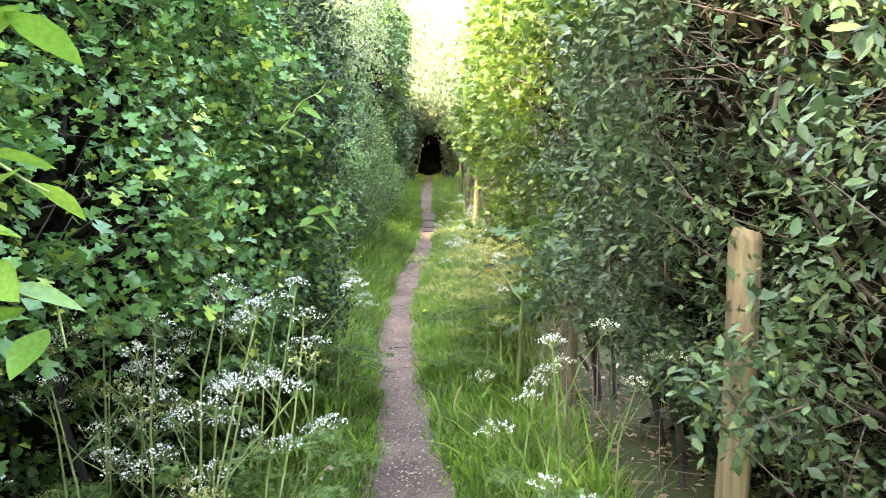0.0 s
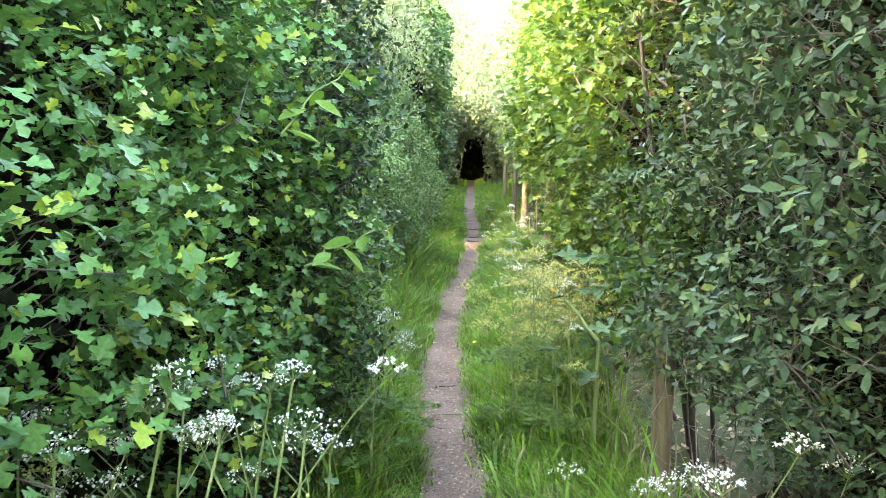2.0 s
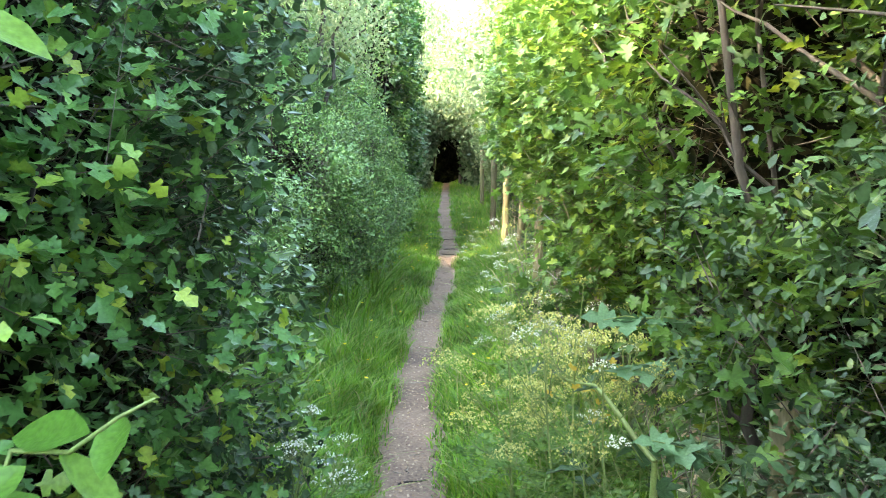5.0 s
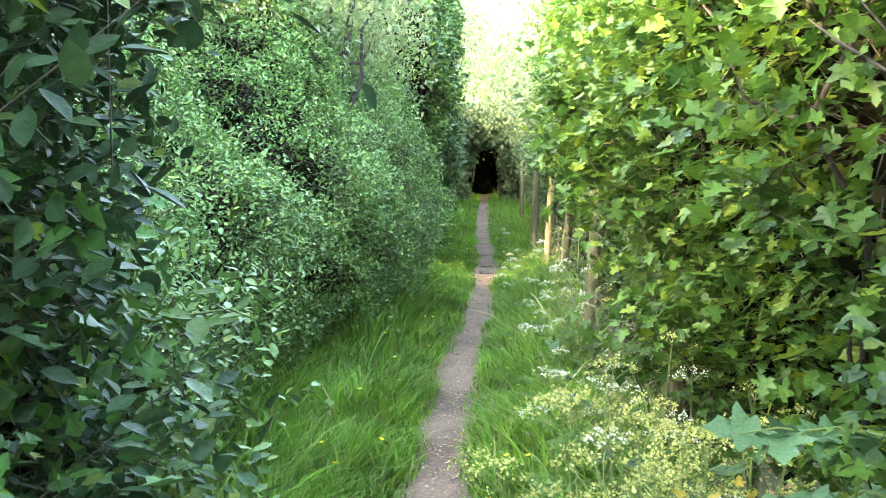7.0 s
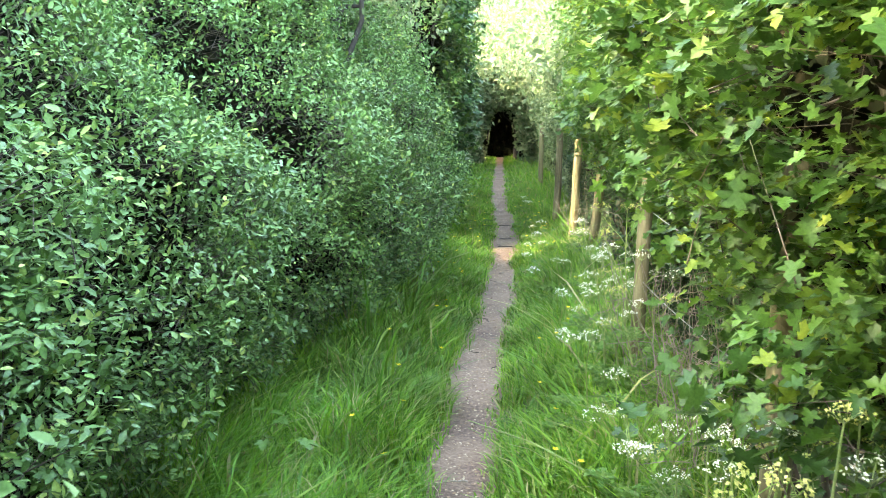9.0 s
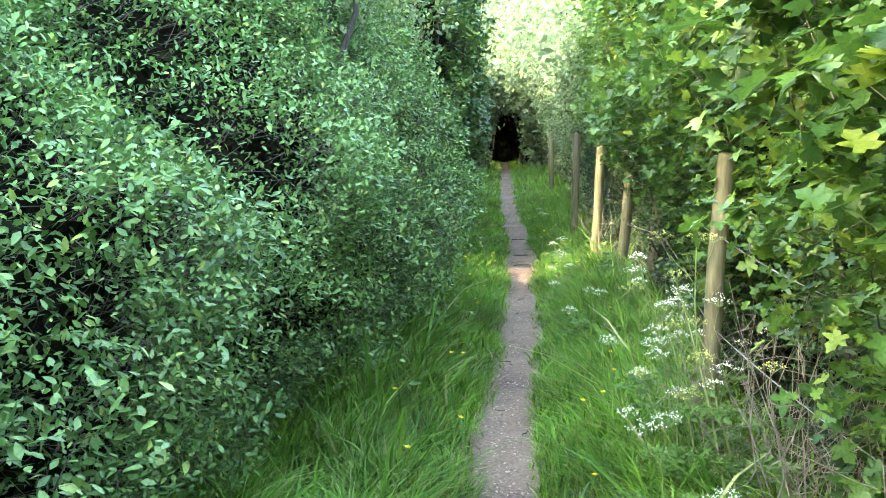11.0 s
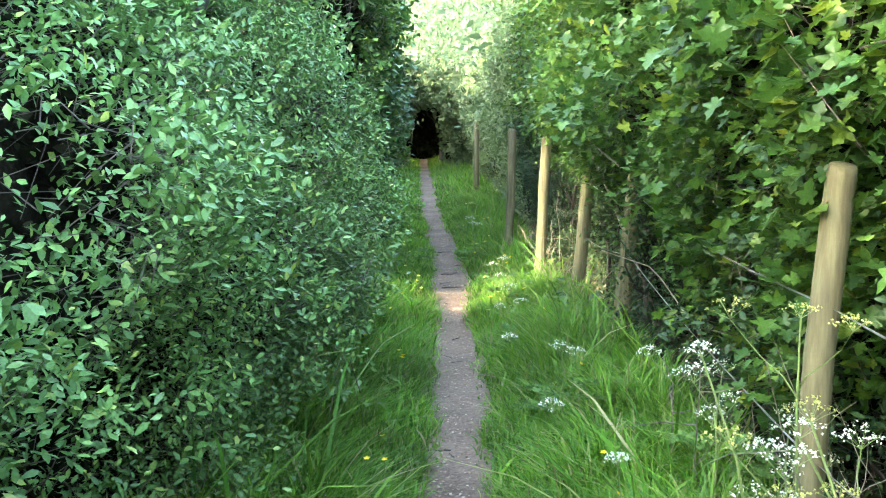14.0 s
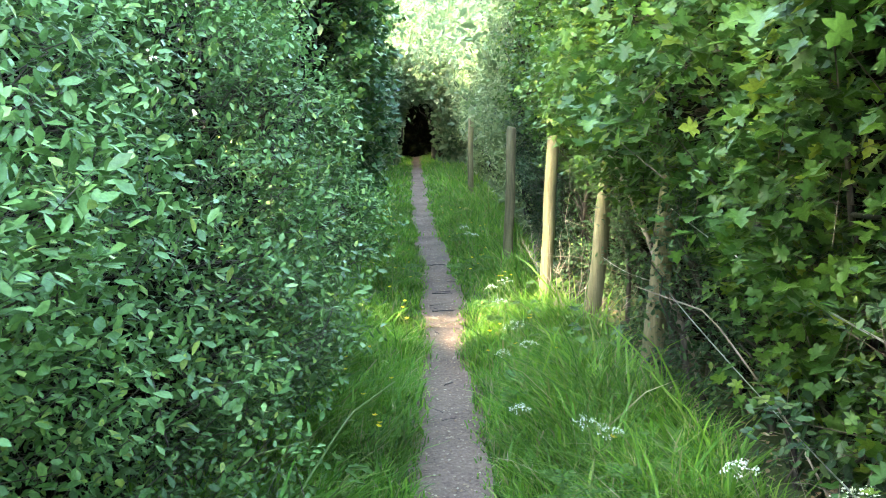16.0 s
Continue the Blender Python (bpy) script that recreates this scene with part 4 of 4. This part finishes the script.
for k in range(3):
    a, b = POSTS[2 + k], POSTS[3 + k]
    for z, sag in ((1.02, 0.05), (0.62, 0.03)):
        barbed_wire((a[0] + a[4] * z, a[1], z), (b[0] + b[4] * z, b[1], z), sag, 800 + 2 * k)



def dead_stalks(y0, y1, count, seed, label):
    r = np.random.default_rng(seed)
    ob = thing("dead_stalks", (0.85, (y0 + y1) / 2, 0), label, "dead stems", "dead stalks")
    for k in range(count):
        y = r.uniform(y0, y1)
        x = np.interp(y, RIGHT_Y, RIGHT_X) + r.uniform(0.05, 0.35)
        a = np.array([x, y, -0.02]) - np.array(ob.location)
        e = a + [r.normal(0, 0.15), r.normal(0, 0.35), r.uniform(0.4, 1.05)]
        lines = [(wander(a, e, 6, 0.02, r), np.linspace(r.uniform(0.002, 0.005), 0.001, 6))]
        for j in range(3):
            s = lines[0][0][r.integers(2, 5)]
            lines.append((wander(s, s + r.normal(0, 0.14, 3), 4, 0.01, r), np.linspace(0.002, 0.0008, 4)))
        part("stalk", tubes_mesh("stalk", lines, 4), M_DEAD, ob)


dead_stalks(8.0, 9.4, 58, 820, "bleached grey dead stalks tangled behind the wire fence")
dead_stalks(9.6, 11.0, 9, 821, "bleached grey dead stalks tangled behind the wire fence")
dead_stalks(13.4, 15.2, 16, 822, "pale dead stalks and brush between leaning posts")
dead_stalks(3.4, 5.6, 20, 823, "thin dead brown stalks at the foot of the hedge")


def arching_stem(points, radius, label, mat):
    ob = thing("arching_stem", points[0], label, "stem", "arching stems")
    p = np.array(points, float) - np.array(points[0], float)
    t = np.linspace(0, len(p) - 1, 14)
    line = np.stack([np.interp(t, np.arange(len(p)), p[:, k]) for k in range(3)], 1)
    part("shoot", tubes_mesh("shoot", [(line, np.linspace(radius, radius * 0.5, 14))], 6), mat, ob)


arching_stem([(0.62, 7.1, 0.0), (0.3, 7.6, 0.20), (0.0, 8.0, 0.23), (-0.28, 8.3, 0.22)], 0.004, "thin pale bent stalk hanging over the path", M_STALK)
arching_stem([(-0.85, 11.0, 0.0), (-0.7, 11.3, 0.28), (-0.56, 11.7, 0.40), (-0.40, 12.1, 0.40)], 0.006, "young green bramble shoot arching out over the grass", M_STALK)
arching_stem([(-0.95, 10.6, 0.0), (-0.92, 10.7, 0.35), (-0.8, 10.9, 0.55), (-0.62, 11.0, 0.56)], 0.005, "pale curved bramble shoot rising from the hedge foot", M_STALK)
arching_stem([(1.15, 3.9, 0.0), (1.05, 4.2, 1.0), (1.02, 4.5, 1.5), (0.95, 4.8, 1.72)], 0.018, "bare brown branch showing through the dark hedge", M_BARK)


L_SHOOT = leaf_shape([(0.12, 0.12), (0.32, 0.24), (0.58, 0.24), (0.82, 0.13)])


def big_leaf_sprig(x, y, z, way, count, size, seed, label, shape=L_SHOOT, mat=M_YOUNG):
    """A shoot of larger leaves standing out of the hedge."""
    r = np.random.default_rng(seed)
    ob = thing("leafy_shoot", (x, y, z), label, "shoot", "leafy shoots")
    way = np.array(way, float)
    line = wander(-way * 0.6, way, 6, 0.01, r)
    part("stem", tubes_mesh("stem", [(line, np.linspace(0.004, 0.0015, 6))], 5), M_STALK, ob)
    me = mesh_from("leaf", *shape)
    me.materials.append(mat)
    for k in range(count):
        q = -way * 0.5 + way * 1.5 * k / count
        lf = new("leaf", me)
        lf.parent = ob
        spin = Euler((r.normal(0, 0.35), 0.35 + r.normal(0, 0.3), k * 2.2 + r.normal(0, 0.4)))
        lf.matrix_basis = Matrix.Translation(q) @ spin.to_matrix().to_4x4() @ Matrix.Scale(size * r.uniform(0.7, 1.2), 4)
    return ob


SHOOT = "young shoot of smooth bright green leaves from the hedge"
big_leaf_sprig(-0.52, 0.98, 1.62, (0.10, 0.03, 0.05), 9, 0.09, 901, SHOOT)
big_leaf_sprig(-0.49, 0.95, 1.50, (0.08, 0.0, -0.05), 7, 0.085, 902, SHOOT)
big_leaf_sprig(-0.46, 0.9, 1.38, (0.06, 0.05, -0.1), 6, 0.08, 903, SHOOT)
big_leaf_sprig(-0.45, 3.3, 1.23, (0.12, 0.0, 0.06), 6, 0.085, 904, SHOOT)
big_leaf_sprig(-0.50, 3.3, 1.62, (0.10, 0.1, 0.12), 7, 0.085, 905, SHOOT)
big_leaf_sprig(-0.62, 4.9, 1.25, (0.15, 0.1, -0.03), 8, 0.065, 906, SHOOT)
BROAD = "leafy sycamore shoot with broad pale bluish green lobed leaves"
for i, (x, y, z, way, count) in enumerate(((0.58, 5.15, 0.98, (-0.20, -0.05, 0.02), 11), (0.60, 5.2, 0.84, (-0.16, 0.06, -0.03), 9), (0.60, 4.95, 0.66, (-0.12, -0.05, 0.04), 9),
                                           (0.70, 5.0, 1.36, (-0.14, -0.12, 0.03), 7), (0.62, 5.3, 0.55, (-0.14, -0.08, 0.02), 8))):
    big_leaf_sprig(x, y, z, way, count, 0.085, 910 + i, BROAD, L_MAP, M_BROAD)


# ---- broad-leaved herbs and litter under the hedges ----


def herb(x, y, height, count, size, seed, label, mat):
    """A low plant: several stalks, each with a broad lobed leaf."""
    r = np.random.default_rng(seed)
    ob = thing("broad_leaf_herb", (x, y, 0), label, "plant", "low herbs")
    me = mesh_from("leaf", L_MAP[0], L_MAP[1])
    me.materials.append(mat)
    for k in range(count):
        a = k * 2.4 + r.normal(0, 0.3)
        reach = height * r.uniform(0.25, 0.7)
        end = np.array([math.cos(a) * reach, math.sin(a) * reach, height * r.uniform(0.5, 1.05)])
        stalk = part("stalk", tubes_mesh("stalk", [(np.array([[0, 0, -0.01], end * [0.3, 0.3, 0.65], end]), np.array([0.003, 0.0022, 0.0015]))], 5), M_STALK, ob)
        leaf = new("leaf", me)
        leaf.parent = stalk
        leaf.matrix_basis = Matrix.Translation(end) @ Euler((r.normal(0, 0.3), 0.25 + r.normal(0, 0.25), a)).to_matrix().to_4x4() @ Matrix.Scale(size * r.uniform(0.7, 1.25), 4)
    return ob


HERB = "low plant with broad lobed green leaves in the verge"
r = np.random.default_rng(91)
for i in range(34):
    y = r.uniform(4.6, 16)
    right = i % 3 != 0
    x = np.interp(y, RIGHT_Y, RIGHT_X) + r.uniform(-0.12, 0.16) if right else np.interp(y, LEFT_Y, LEFT_X) + r.uniform(-0.08, 0.16)
    herb(float(x), y, r.uniform(0.16, 0.42), 9, r.uniform(0.04, 0.065), 920 + i, HERB, M_HERB)
for i, (x, y, hh, sz) in enumerate(((0.52, 5.25, 0.62, 0.075), (0.60, 5.05, 0.78, 0.08), (0.66, 6.0, 0.7, 0.07), (0.50, 7.9, 0.42, 0.06), (0.78, 13.5, 0.35, 0.06))):
    herb(x, y, hh, 11, sz, 960 + i, "leafy plant with large bluish green lobed leaves by the fence", M_BLK_SHADED)

n = 9000
y = 0.5 + 19 * r.random(n) ** 1.3
left = r.random(n) < 0.5
x = np.where(left, np.interp(y, LEFT_Y, LEFT_X) - r.uniform(-0.05, 0.9, n), np.interp(y, RIGHT_Y, RIGHT_X) + r.uniform(0.05, 1.0, n))
p = np.stack([x, y, np.full(n, 0.055)], 1)
fall = new("fallen_leaves", leaves_mesh("fallen_leaves", L_OVAL, leaf_frames(p, r.normal(0, 1, (n, 3)) * [1, 1, 0.3], r.normal(0, 0.4, (n, 3)) + [0, 0, 1], r.uniform(0.02, 0.055, n))))
fall.data.materials.append(M_DRY)
tagged(fall, "brown fallen leaves on the soil under the hedges", "litter", kind="stuff")



def dead_heap(x, y, spread, count, seed):
    """A flattened heap of withered brown fronds."""
    r = np.random.default_rng(seed)
    ob = thing("dead_plant_heap", (x, y, 0), "flattened heap of withered brown leaves on the verge", "dead plants")
    for k in range(5):
        e = np.array([r.normal(0, spread), r.normal(0, spread), 0.03])
        part("stalk", tubes_mesh("stalk", [(wander((0, 0, 0.02), e * 1.6, 5, 0.015, r), np.linspace(0.004, 0.002, 5))], 5), M_DEAD, ob)
    p = r.normal(0, 1, (count, 3)) * [spread, spread, 0.0]
    p[:, 2] = 0.02 + 0.07 * np.exp(-(p[:, 0] ** 2 + p[:, 1] ** 2) / (2 * spread ** 2)) * r.random(count)
    part("withered_leaves", leaves_mesh("withered_leaves", L_IVY, leaf_frames(p, r.normal(0, 1, (count, 3)), r.normal(0, 0.6, (count, 3)) + [0, 0, 1], r.uniform(0.02, 0.05, count))), M_DRY, ob, kind="stuff")


dead_heap(0.50, 4.55, 0.10, 420, 990)

arching_stem([(1.2, 12.9, 0.0), (1.08, 13.1, 0.5), (0.96, 13.4, 0.95), (0.86, 13.7, 1.28)], 0.024, "pale dead branch leaning against the fence posts", M_DEAD)
arching_stem([(1.1, 10.9, 0.0), (0.95, 11.3, 0.45), (0.8, 11.7, 0.75), (0.6, 12.0, 0.80)], 0.005, "thin bare shoot sticking out of the hedge", M_DEAD)
